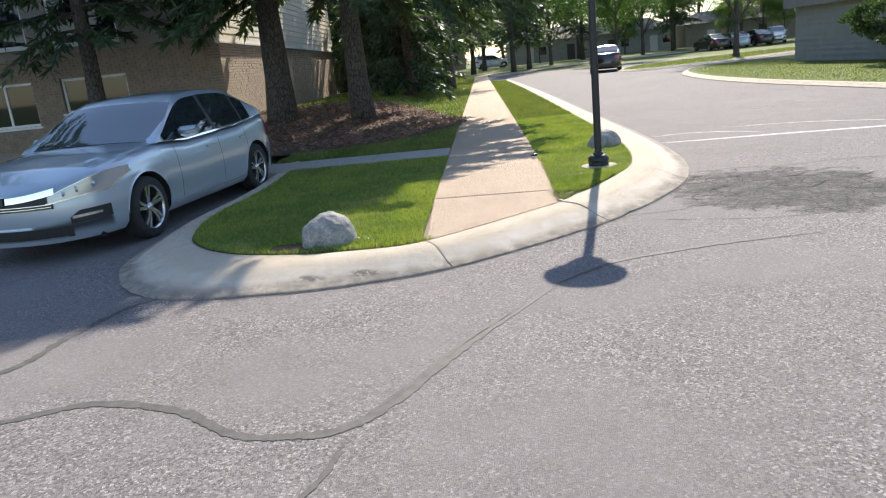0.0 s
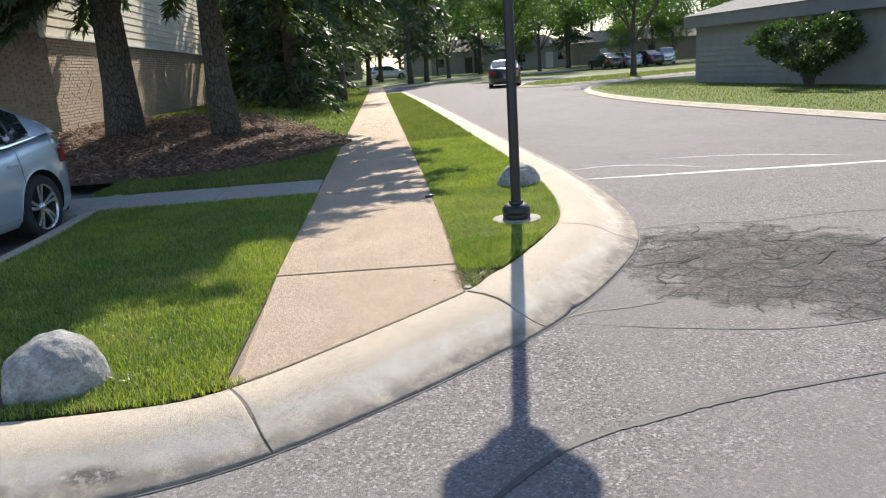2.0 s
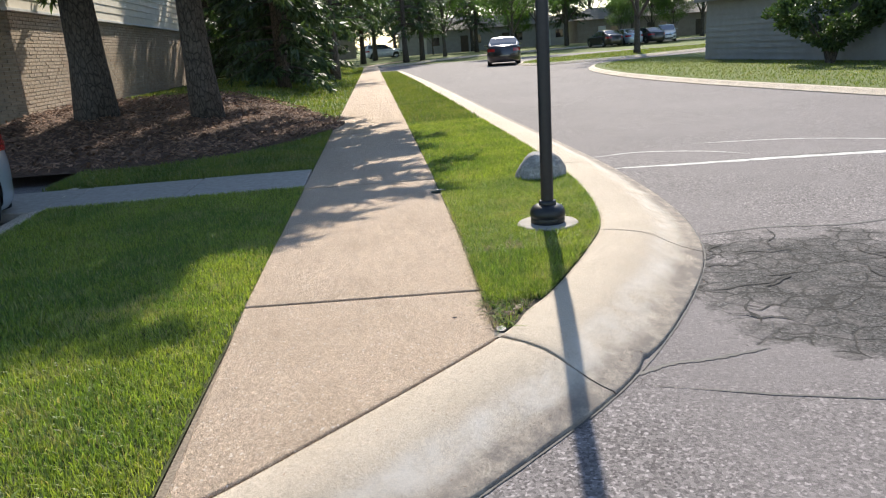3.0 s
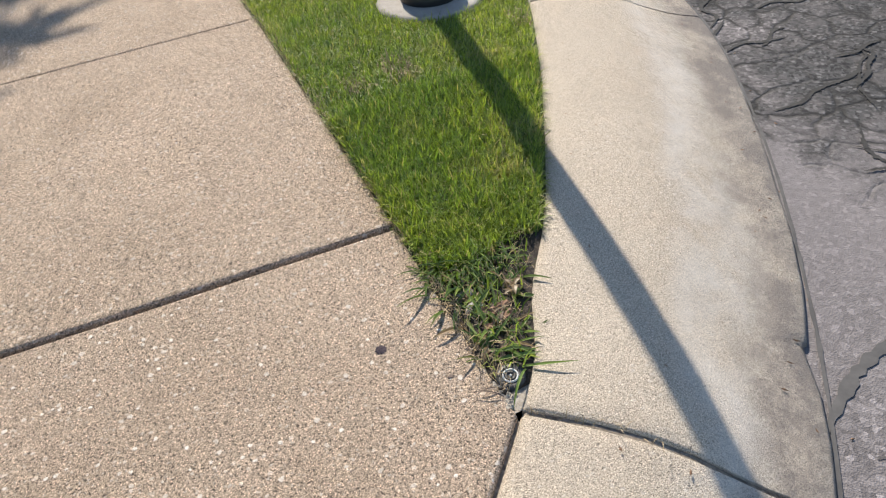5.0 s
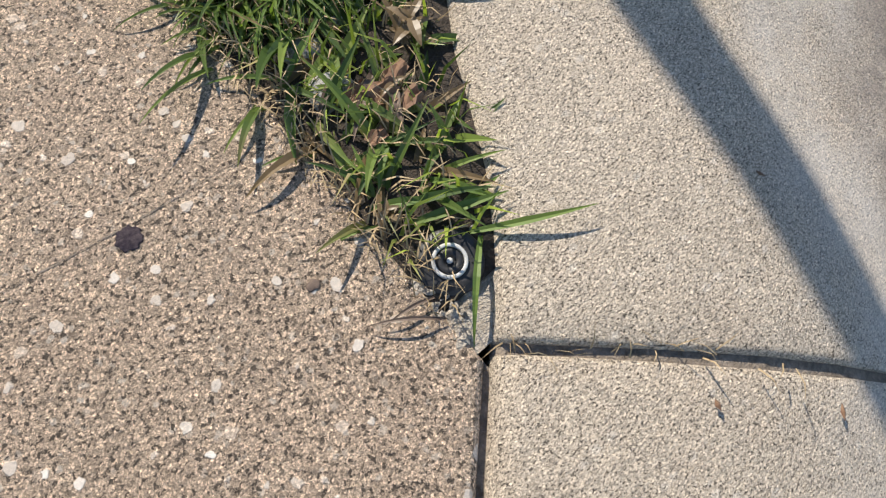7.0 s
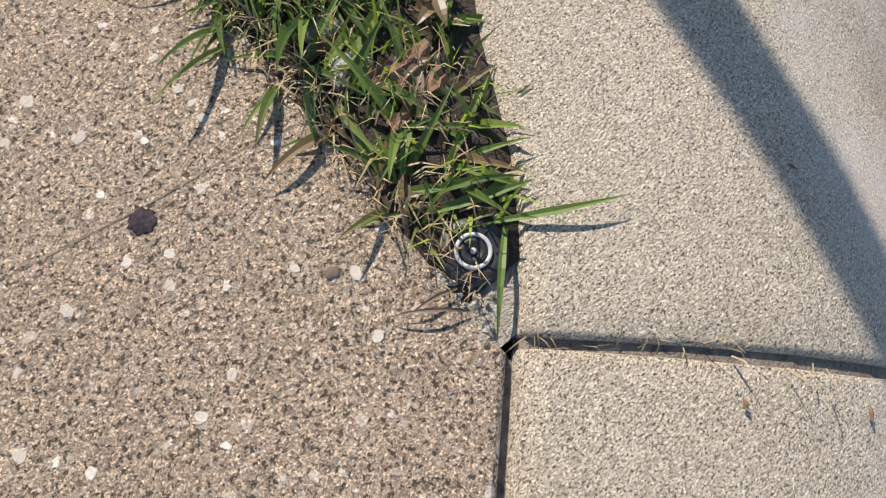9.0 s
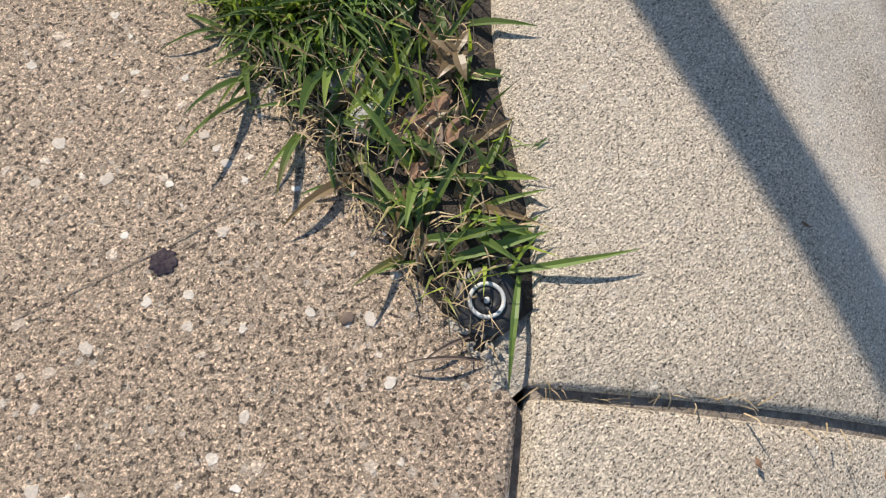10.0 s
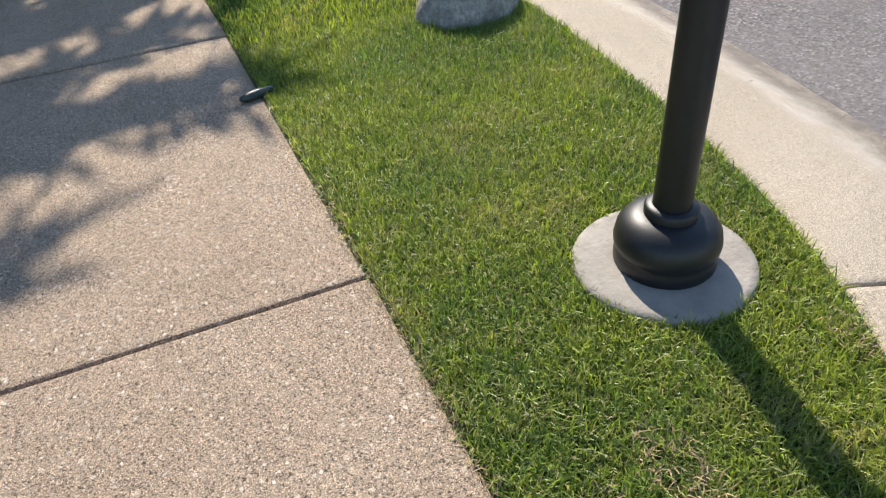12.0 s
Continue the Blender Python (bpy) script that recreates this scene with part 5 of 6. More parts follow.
# a dense row along the walk, branched low
low = spruce("dense dark spruce branched almost to the lawn", 13.0, 0.8, 2.0, 0.2, 103, 0.32, 9, 0.36, 26)
low.matrix_basis = pose(-1.3, 30.5, 0.2)
for x, y, s_, a in ((-1.5, 34.0, 1.0, 60), (-1.9, 38.0, 1.05, 130), (-2.2, 43.0, 1.1, 200), (-2.4, 48.5, 1.15, 300), (-1.5, 55.0, 1.2, 30), (-7.5, 54.0, 1.3, 20), (-5.2, 60.0, 1.2, 110), (-3.0, 68.0, 1.15, 70), (-4.2, 41.5, 1.1, 15), (-6.5, 46.0, 1.2, 95), (-12.0, 128.0, 1.7, 20), (-2.0, 130.0, 1.6, 80), (8.0, 129.0, 1.7, 140), (17.0, 131.0, 1.6, 200), (26.0, 129.0, 1.7, 260), (35.0, 131.0, 1.7, 320), (44.0, 128.0, 1.6, 40), (53.0, 130.0, 1.7, 100), (63.0, 127.0, 1.7, 160), (74.0, 124.0, 1.7, 220)):
    copy_thing(low, pose(x, y, 0.1, 0, 0, a) @ Matrix.Scale(s_, 4))
high = spruce("tall spruce with a clear trunk beside the walk", 15.0, 2.6, 3.2, 0.19, 104, 0.36, 8, 0.36, 14)
high.matrix_basis = pose(-0.1, 39.5, 0.12)
for x, y, s_, a in ((-0.6, 50.0, 1.0, 60), (4.4, 66.0, 1.1, 200), (6.0, 70.0, 1.0, 300), (1.0, 72.0, 1.15, 20), (2.2, 84.0, 1.2, 20), (7.5, 90.0, 1.2, 80), (-6.5, 80.0, 1.3, 150), (14.0, 92.0, 1.2, 210), (26.0, 97.0, 1.2, 33), (-14.0, 90.0, 1.3, 55)):
    copy_thing(high, pose(x, y, 0.1, 0, 0, a) @ Matrix.Scale(s_, 4))
bl = broadleaf("leafy shade tree on a lawn island", 9.5, 1.7, 4.0, 0.18, 105, 0.2, 13000)
bl.matrix_basis = pose(16.3, 47.8, 0.1)
for x, y, s_, a in ((13.0, 66.0, 0.8, 80), (19.0, 83.0, 1.1, 20), (9.0, 80.0, 1.1, 60), (24.0, 90.0, 1.2, 110), (31.0, 88.0, 1.1, 190), (40.0, 90.0, 1.3, 250), (50.0, 88.0, 1.2, 310), (60.0, 80.0, 1.3, 15), (34.0, 66.0, 1.1, 75), (46.0, 72.0, 1.2, 130), (30.0, 54.0, 1.0, 170), (5.0, 100.0, 1.3, 140), (15.0, 102.0, 1.3, 100), (-3.0, 104.0, 1.4, 200), (28.0, 106.0, 1.5, 240), (42.0, 108.0, 1.5, 280), (56.0, 104.0, 1.5, 330), (-12.0, 74.0, 1.2, 0), (-16.0, 110.0, 1.5, 45), (70.0, 95.0, 1.6, 95), (36.0, 120.0, 1.7, 35), (10.0, 122.0, 1.7, 85), (21.0, 124.0, 1.7, 155), (-4.0, 124.0, 1.7, 255), (2.0, 112.0, 0.7, 15), (9.5, 98.0, 0.6, 115), (20.5, 99.5, 0.55, 215), (27.0, 80.5, 0.5, 15), (34.0, 84.0, 0.55, 45), (48.0, 86.0, 0.6, 85), (38.0, 100.0, 0.8, 145), (48.0, 100.0, 0.8, 185), (64.0, 98.0, 0.9, 225), (22.0, 112.0, 1.2, 265), (-9.0, 96.0, 1.0, 305)):
    copy_thing(bl, pose(x, y, 0.1, 0, 0, a) @ Matrix.Scale(s_, 4))

# vase-shaped shrub in front of the grey building
rng = np.random.default_rng(77)
shrub = empty("shrub", "flat-topped dark green shrub on a narrow foot", "shrub", pose(14.4, 27.7, 0.1) @ Matrix.Diagonal((0.86, 0.86, 0.95, 1)))
stems = []
for k in range(13):
    a = k * 0.7
    r_ = 0.5 + 0.8 * ((k * 5) % 13) / 13
    stems.append(tube([(0.08 * math.cos(a), 0.08 * math.sin(a), 0), (0.2 * math.cos(a), 0.2 * math.sin(a), 0.4), (r_ * math.cos(a), r_ * math.sin(a), 1.35)], [0.06, 0.04, 0.015], 6, False))
tagged(mesh_ob("branchwork", *join(*stems), BARK, shrub), kind="stuff")
m_ = 150
a_ = rng.uniform(0, 2 * np.pi, m_)
h_ = rng.uniform(0, 1, m_) ** 0.8
prof = np.interp(h_, [0, 0.2, 0.45, 0.7, 0.88, 1.0], [0.15, 0.6, 1.45, 1.75, 1.5, 0.8])
rr = prof * rng.uniform(0.72, 1.05, m_) * (1 + 0.1 * np.sin(3 * a_ + 1))
C = np.stack([rr * np.cos(a_), rr * np.sin(a_), 0.5 + h_ * 1.5], 1)
pick = rng.integers(0, m_, 15000)
P = C[pick] + unit(rng.normal(0, 1, (15000, 3))) * (rng.uniform(0, 1, 15000) ** 0.5 * 0.26)[:, None] * np.array([1, 1, 0.7])
out = unit(P - np.array([0, 0, 0.9]))
D = unit(out + rng.normal(0, 0.6, P.shape))
tri_mesh("crown", sprays(P, D, 0.13, 0.075, rng, 0.2), SHRUB, shrub)

# ---- apartment building on the left ----
SIDING = m_simple("cream_siding", (0.66, 0.6, 0.48), (0.78, 0.72, 0.6), 3, 0.7)
TRIM = m_simple("white_trim", (0.66, 0.65, 0.62), (0.78, 0.77, 0.74), 6, 0.6)
DARKTRIM = m_simple("brown_trim", (0.06, 0.045, 0.035), (0.1, 0.08, 0.06), 6, 0.7)
# darker copies of the tan brick and mortar, with the front's shade painted in
SHADED_BRICK = m_simple("shaded_tan_brick", (0.2, 0.15, 0.11), (0.34, 0.26, 0.19), 5, 0.9, 0, 0.6, 0.006)
SHADED_MORTAR = m_simple("shaded_mortar", (0.22, 0.19, 0.16), (0.32, 0.28, 0.24), 30, 0.95)
PANE = m_glass_dark("window_glass", (0.012, 0.016, 0.019))
PANE.node_tree.nodes["Principled BSDF"].inputs["Specular IOR Level"].default_value = 0.4
SHINGLE = m_simple("grey_shingles", (0.15, 0.145, 0.14), (0.26, 0.25, 0.245), 8, 0.95, 0, 0.8, 0.01)
BX, BY0, BY1, BX0 = -5.45, 23.05, 42.0, -26.0
LEDGE = 2.6
house = empty("apartment_building", "two-storey apartment building of brick below cream siding", "building", pose(BX, BY0, 0, 0, 0, 2.2) @ pose(-BX, -BY0, 0))
# walls with openings for the windows of the front
part("wall", box_bm(BX - 0.3, BX - 0.06, BY0 + 0.06, BY1, -0.1, 6.2), MORTAR, house, "mortar behind the brick")
WINS = [(-12.1, -10.5, 0.95, 2.08), (-9.75, -8.0, 1.2, 2.08), (-12.0, -10.4, 2.95, 4.4), (-9.75, -8.0, 2.92, 4.4), (-17.5, -15.6, 0.95, 2.08), (-17.5, -15.6, 2.95, 4.4), (-22.5, -20.6, 2.95, 4.4)]
xs = sorted({BX0, BX - 0.3, *[w[0] for w in WINS], *[w[1] for w in WINS]})
zs_ = sorted({-0.1, 6.2, *[w[2] for w in WINS], *[w[3] for w in WINS]})
for i in range(len(xs) - 1):
    for k in range(len(zs_) - 1):
        cx, cz = (xs[i] + xs[i + 1]) / 2, (zs_[k] + zs_[k + 1]) / 2
        if not any(w[0] < cx < w[1] and w[2] < cz < w[3] for w in WINS):
            x0, x1, z0, z1 = xs[i], xs[i + 1], zs_[k], zs_[k + 1]
            v = [(x, y, z) for x in (x0, x1) for y in (BY0 + 0.06, BY0 + 0.3) for z in (z0, z1)]
            mesh_ob("wall", v, [(0, 1, 3, 2), (4, 6, 7, 5), (0, 4, 5, 1), (2, 3, 7, 6), (1, 5, 7, 3), (0, 2, 6, 4)], SHADED_MORTAR, house)
part("wall", box_bm(BX0, BX - 0.31, BY1 - 0.3, BY1, -0.1, 6.2), MORTAR, house)
part("wall", box_bm(BX0 - 0.3, BX0, BY0, BY1, -0.1, 6.2), MORTAR, house)


NEAR_BRICKS = []


def bricks(name, along, start, end, plane, z0, z1, parent, skip=(), material=None):
    """Courses of proud bricks on a wall; along: 'x' or 'y'."""
    rb = random.Random(len(name) + int(abs(start)))
    v, f = [], []
    row, z = 0, z0
    while z < z1 - 0.02:
        a = start - (0.11 if row % 2 else 0)
        while a < end:
            b = min(a + 0.205, end)
            a0 = max(a, start)
            for s in skip:
                if s[2] - 0.06 < z < s[3]:
                    if a0 < s[0] < b:
                        b = s[0]
                    elif a0 < s[1] < b:
                        a0 = s[1]
            if b - a0 > 0.03 and not any(s[0] < (a0 + b) / 2 < s[1] and s[2] - 0.06 < z < s[3] for s in skip):
                d = 0.06 + rb.uniform(-0.004, 0.006)
                if along == "y" and b < start + 2.2 and b - a0 > 0.2 and len(NEAR_BRICKS) < 300:
                    NEAR_BRICKS.append((plane + d - 0.06, a0, z))
                    a += 0.215
                    continue
                o = len(v)
                for q in (a0, b):
                    for h in (z, z + 0.062):
                        for e in (0.0, d):
                            v.append((plane + e, q, h) if along == "y" else (q, plane - e, h))
                f += [(o + 1, o + 3, o + 7, o + 5), (o, o + 1, o + 5, o + 4), (o + 2, o + 6, o + 7, o + 3), (o, o + 2, o + 3, o + 1), (o + 4, o + 5, o + 7, o + 6)]
            a += 0.215
        row += 1
        z += 0.073
    ob = mesh_ob(name, v, f, material or BRICK, parent)
    return tagged(ob, "tan brick courses darkened for the shaded front" if material else "weathered tan brick courses", kind="stuff")


bricks("side_bricks", "y", BY0 + 0.02, BY1, BX - 0.06, 0.3, LEDGE - 0.06, house)
bricks("front_bricks", "x", -14.0, BX, BY0 + 0.06, 0.3, 2.7, house, WINS, SHADED_BRICK)
part("ledge", box_bm(BX - 0.02, BX + 0.1, BY0 - 0.16, BY1, LEDGE - 0.03, LEDGE + 0.03, 0.006), TRIM, house, "white drip ledge above the brick")
for k in range(16):
    z = LEDGE + 0.03 + k * 0.2
    v = [(BX - 0.05, y, zz_) for y in (BY0 - 0.12, BY1) for zz_ in (z, z + 0.2)] + [(BX + 0.075, y, z) for y in (BY0 - 0.12, BY1)] + [(BX + 0.06, y, z + 0.2) for y in (BY0 - 0.12, BY1)]
    f = [(4, 5, 7, 6), (0, 2, 5, 4), (0, 4, 6, 1), (2, 3, 7, 5), (1, 6, 7, 3)]
    mesh_ob("siding_board", v, f, SIDING, house)
    if k > 1:
        mesh_ob("siding_board", *(lambda z: ([(x, y, q) for x in (-14.0, -10.0) for y, q in ((BY0 + 0.05, z), (BY0 - 0.05, z), (BY0 - 0.01, z + 0.2))], [(0, 1, 2), (3, 5, 4), (1, 4, 5, 2)]))(z + 1.9), SIDING, house)
for x0, x1, z0, z1 in WINS:
    win = tagged(new("window"), "dark window with a pale frame and sill")
    win.parent = house
    part("window_frame", box_bm(x0, x1, BY0 + 0.12, BY0 + 0.18, z1 - 0.06, z1), TRIM, win)
    part("window_frame", box_bm(x0, x1, BY0 + 0.12, BY0 + 0.18, z0, z0 + 0.06), TRIM, win)
    for q in (x0, (x0 + x1) / 2 - 0.03, x1 - 0.06):
        part("mullion", box_bm(q, q + 0.06, BY0 + 0.115, BY0 + 0.178, z0 + 0.06, z1 - 0.06), TRIM, win)
    part("window_sill", box_bm(x0 - 0.06, x1 + 0.06, BY0 - 0.06, BY0 + 0.115, z0 - 0.06, z0 - 0.004, 0.006), TRIM, win)
    for q0, q1 in ((x0 + 0.062, (x0 + x1) / 2 - 0.032), ((x0 + x1) / 2 + 0.032, x1 - 0.062)):
        part("pane", box_bm(q0, q1, BY0 + 0.14, BY0 + 0.15, z0 + 0.062, z1 - 0.062), PANE, win)
    if z0 > 2.5:
        for q in np.arange(x0 + 0.1, x1 - 0.1, 0.13):
            part("blind_slat", box_bm(q, q + 0.1, BY0 + 0.2, BY0 + 0.206, z0 + 0.08, z1 - 0.08), TRIM, win)
rv_ = [(BX0 - 0.8, BY0 - 0.7, 6.1), (BX + 0.14, BY0 - 0.7, 6.1), (BX + 0.14, BY1 + 0.2, 6.1), (BX0 - 0.8, BY1 + 0.7, 6.1), (BX0 + 9, (BY0 + BY1) / 2, 9.2), (BX - 9, (BY0 + BY1) / 2, 9.2)]
mesh_ob("roof", rv_, [(0, 1, 5, 4), (1, 2, 5), (2, 3, 4, 5), (3, 0, 4), (3, 2, 1, 0)], SHINGLE, house)

# ---- grey building across the street ----
GREYSIDE = m_simple("grey_siding", (0.22, 0.225, 0.22), (0.285, 0.29, 0.285), 2.0, 0.75)
gb = empty("garage_building", "low grey-green sided garage building with a shingle roof", "building", pose(14.25, 35.2, 0, 0, 0, -81.3))
GL, GD, GH = 34.0, 11.0, 2.3
part("wall", box_bm(0, GL, 0.05, 0.25, -0.1, GH), GREYSIDE, gb)
part("wall", box_bm(0.05, 0.25, 0.26, GD, -0.1, GH), GREYSIDE, gb)
part("wall", box_bm(GL - 0.2, GL, 0.26, GD, -0.1, GH), GREYSIDE, gb)
part("wall", box_bm(0.26, GL - 0.21, GD - 0.2, GD, -0.1, GH), GREYSIDE, gb)
for k in range(11):
    z = 0.12 + k * 0.2
    v = [(x, y, q) for x in (-0.02, GL) for y, q in ((0.05, z), (0.015, z), (0.045, z + 0.199))]
    mesh_ob("siding_board", v, [(0, 1, 2), (3, 5, 4), (1, 4, 5, 2)], GREYSIDE, gb)
    v = [(x, y, q) for y in (0.05, GD) for x, q in ((0.05, z), (0.015, z), (0.045, z + 0.199))]
    mesh_ob("siding_board", v, [(0, 2, 1), (3, 4, 5), (1, 2, 5, 4)], GREYSIDE, gb)
part("fascia", box_bm(-0.35, GL + 0.3, -0.32, -0.26, GH - 0.08, GH + 0.36), m_simple("grey_fascia", (0.17, 0.175, 0.175), (0.21, 0.215, 0.215), 3, 0.7), gb)
part("fascia", box_bm(-0.35, -0.29, -0.255, GD + 0.3, GH - 0.08, GH + 0.36), GREYSIDE, gb)
part("soffit", box_bm(-0.28, GL + 0.3, -0.255, 0.0, GH - 0.02, GH + 0.02), GREYSIDE, gb)
mesh_ob("roof", [(-0.4, -0.38, GH + 0.365), (GL + 0.4, -0.38, GH + 0.365), (GL + 0.4, GD + 0.4, GH + 0.365), (-0.4, GD + 0.4, GH + 0.365), (5.5, GD / 2, GH + 2.4), (GL - 5.5, GD / 2, GH + 2.4)], [(0, 1, 5, 4), (1, 2, 5), (2, 3, 4, 5), (3, 0, 4), (3, 2, 1, 0)], SHINGLE, gb)


# ---- far garages and houses ----
def far_house(x, y, length, depth, h, turn, label, wall_mat, doors=4, rise=1.6):
    hs = empty("far_building", label, "building", pose(x, y, 0.1, 0, 0, turn))
    part("wall", box_bm(0, length, 0, depth, -0.2, h), wall_mat, hs)
    mesh_ob("roof", [(-0.4, -0.4, h - 0.05), (length + 0.4, -0.4, h - 0.05), (length + 0.4, depth + 0.4, h - 0.05), (-0.4, depth + 0.4, h - 0.05), (2.5, depth / 2, h + rise), (length - 2.5, depth / 2, h + rise)], [(0, 1, 5, 4), (1, 2, 5), (2, 3, 4, 5), (3, 0, 4), (3, 2, 1, 0)], SHINGLE, hs)
    for k in range(doors):
        q = length * (k + 0.5) / doors
        part("door", box_bm(q - 0.5, q + 0.5, -0.08, -0.004, 0, 2.05), TRIM if k % 3 == 0 else DARKTRIM, hs)
        part("window", box_bm(q + 1.2, q + 2.2, -0.06, -0.004, 1.0, 2.0), PANE, hs)
    return hs


TAN = m_simple("tan_wall", (0.26, 0.22, 0.18), (0.36, 0.31, 0.26), 2, 0.85)
GREYW = m_simple("pale_grey_wall", (0.3, 0.3, 0.29), (0.4, 0.4, 0.39), 2, 0.85)
far_house(6.0, 104.0, 22.0, 8.0, 2.9, 0, "low pale grey garage row beyond the trees", GREYW, 4)
far_house(30.0, 106.0, 40.0, 9.0, 3.0, -4, "long low tan garage row beyond the trees", TAN, 6)
far_house(-40.0, 112.0, 40.0, 9.0, 5.5, 4, "tan apartment building behind the spruces", TAN, 6)
far_house(-24.0, 62.0, 12.0, 16.0, 5.5, 0, "brick apartment building behind the spruces", TAN, 3)
far_house(74.0, 60.0, 12.0, 50.0, 5.0, 0, "tan apartment building at the end of a drive", TAN, 3)

# ---- vehicles ----
RUBBER = m_simple("tyre_rubber", (0.012, 0.012, 0.012), (0.025, 0.025, 0.025), 30, 0.85)
ALLOY = m_simple("alloy", (0.5, 0.5, 0.51), (0.62, 0.62, 0.63), 40, 0.25, 0.9, 0.05, 0.001)
CHROME = Nodes("chrome", 0.08, 1.0).colour((0.8, 0.81, 0.82)).mat
DARKPLASTIC = m_simple("dark_trim_plastic", (0.01, 0.01, 0.011), (0.02, 0.02, 0.021), 50, 0.5)
CARGLASS = m_glass_dark("tinted_car_glass", (0.015, 0.02, 0.026))
CARGLASS.node_tree.nodes["Principled BSDF"].inputs["IOR"].default_value = 1.8
# tint lifted towards blue, standing in for sky reflected in the screen
SCREEN = m_glass_dark("laminated_windscreen", (0.03, 0.04, 0.055))
SCREEN.node_tree.nodes["Principled BSDF"].inputs["IOR"].default_value = 1.85
LENS = Nodes("headlamp_lens", 0.12, 0.4, 0.9).colour((0.34, 0.37, 0.41)).mat
REDLENS = Nodes("tail_lamp_lens", 0.1, 0.0, 0.9).colour((0.35, 0.012, 0.012)).mat
UNDER = Nodes("underbody", 0.9).colour((0.008, 0.008, 0.008)).mat


class Sedan:
    """Shape of a saloon or, taller, of an estate-like off-roader; metres, front towards +x."""

    def __init__(self, suv=False):
        self.suv = suv
        self.k = 1.16 if suv else 1.0

    def half(self, x):
        u = max(0.0, (abs(x) - 1.35) / 1.1)
        e = 2.7 if x > 0 else 3.4
        return 0.925 * max(0.0, 1 - min(u, 1) ** e) ** (1 / 2.3)

    def shear(self, x, z):
        u = max(0.0, (abs(x) - 1.35) / 1.1)
        d = (z - 0.5) / 0.45
        return -math.copysign(1, x) * u * u * (0.085 * max(d, 0) ** 1.7 + 0.07 * max(-d, 0) ** 2)

    def top(self, x):
        pts = ([-2.45, -2.25, -1.7, -1.0, 0.4, 0.95, 1.5, 2.0, 2.3, 2.45], [0.96, 1.05, 1.07, 0.99, 0.95, 0.99, 0.94, 0.86, 0.76, 0.68])
        return float(np.interp(x, *pts)) * (1.12 if self.suv else 1.0)

    def front_x(self, y, z):
        """The nose's surface at y, z."""
        q = max(0.0, 1 - (abs(y) / 0.925) ** 2.3)
        x = 1.35 + 1.1 * q ** (1 / 2.7)
        return x + self.shear(x, z)

    def rear_x(self, y, z):
        q = max(0.0, 1 - (abs(y) / 0.925) ** 2.3)
        x = -(1.35 + 1.1 * q ** (1 / 3.4))
        return x + self.shear(x, z)

    def section(self, x):
        w, t, b = self.half(x), self.top(x), 0.2 * self.k
        s = (t - b)
        rows = [(0.90, b), (0.965, b + 0.07), (0.985, b + 0.16), (0.985, b + 0.24 * s), (1.0, b + 0.40 * s), (1.0, b + 0.52 * s), (0.99, b + 0.64 * s), (0.985, b + 0.74 * s), (0.972, b + 0.80 * s), (0.965, b + 0.86 * s), (0.945, b + 0.93 * s), (0.90, b + 0.975 * s), (0.80, t + 0.004), (0.55, t + 0.02), (0.28, t + 0.028), (0.0, t + 0.03)]
        return [(x + self.shear(x, z), w * r, z) for r, z in rows]


def patch(fn, u0, u1, v0, v1, nu=10, nv=6):
    """A grid of fn(u, v)."""
    v = [fn(u0 + (u1 - u0) * i / nu, v0 + (v1 - v0) * j / nv) for i in range(nu + 1) for j in range(nv + 1)]
    f = [(i * (nv + 1) + j, (i + 1) * (nv + 1) + j, (i + 1) * (nv + 1) + j + 1, i * (nv + 1) + j + 1) for i in range(nu) for j in range(nv)]
    return v, f


def mirrored(shape):
    v, f = shape
    return [(a, -b, c) for a, b, c in v], [tuple(reversed(q)) for q in f]


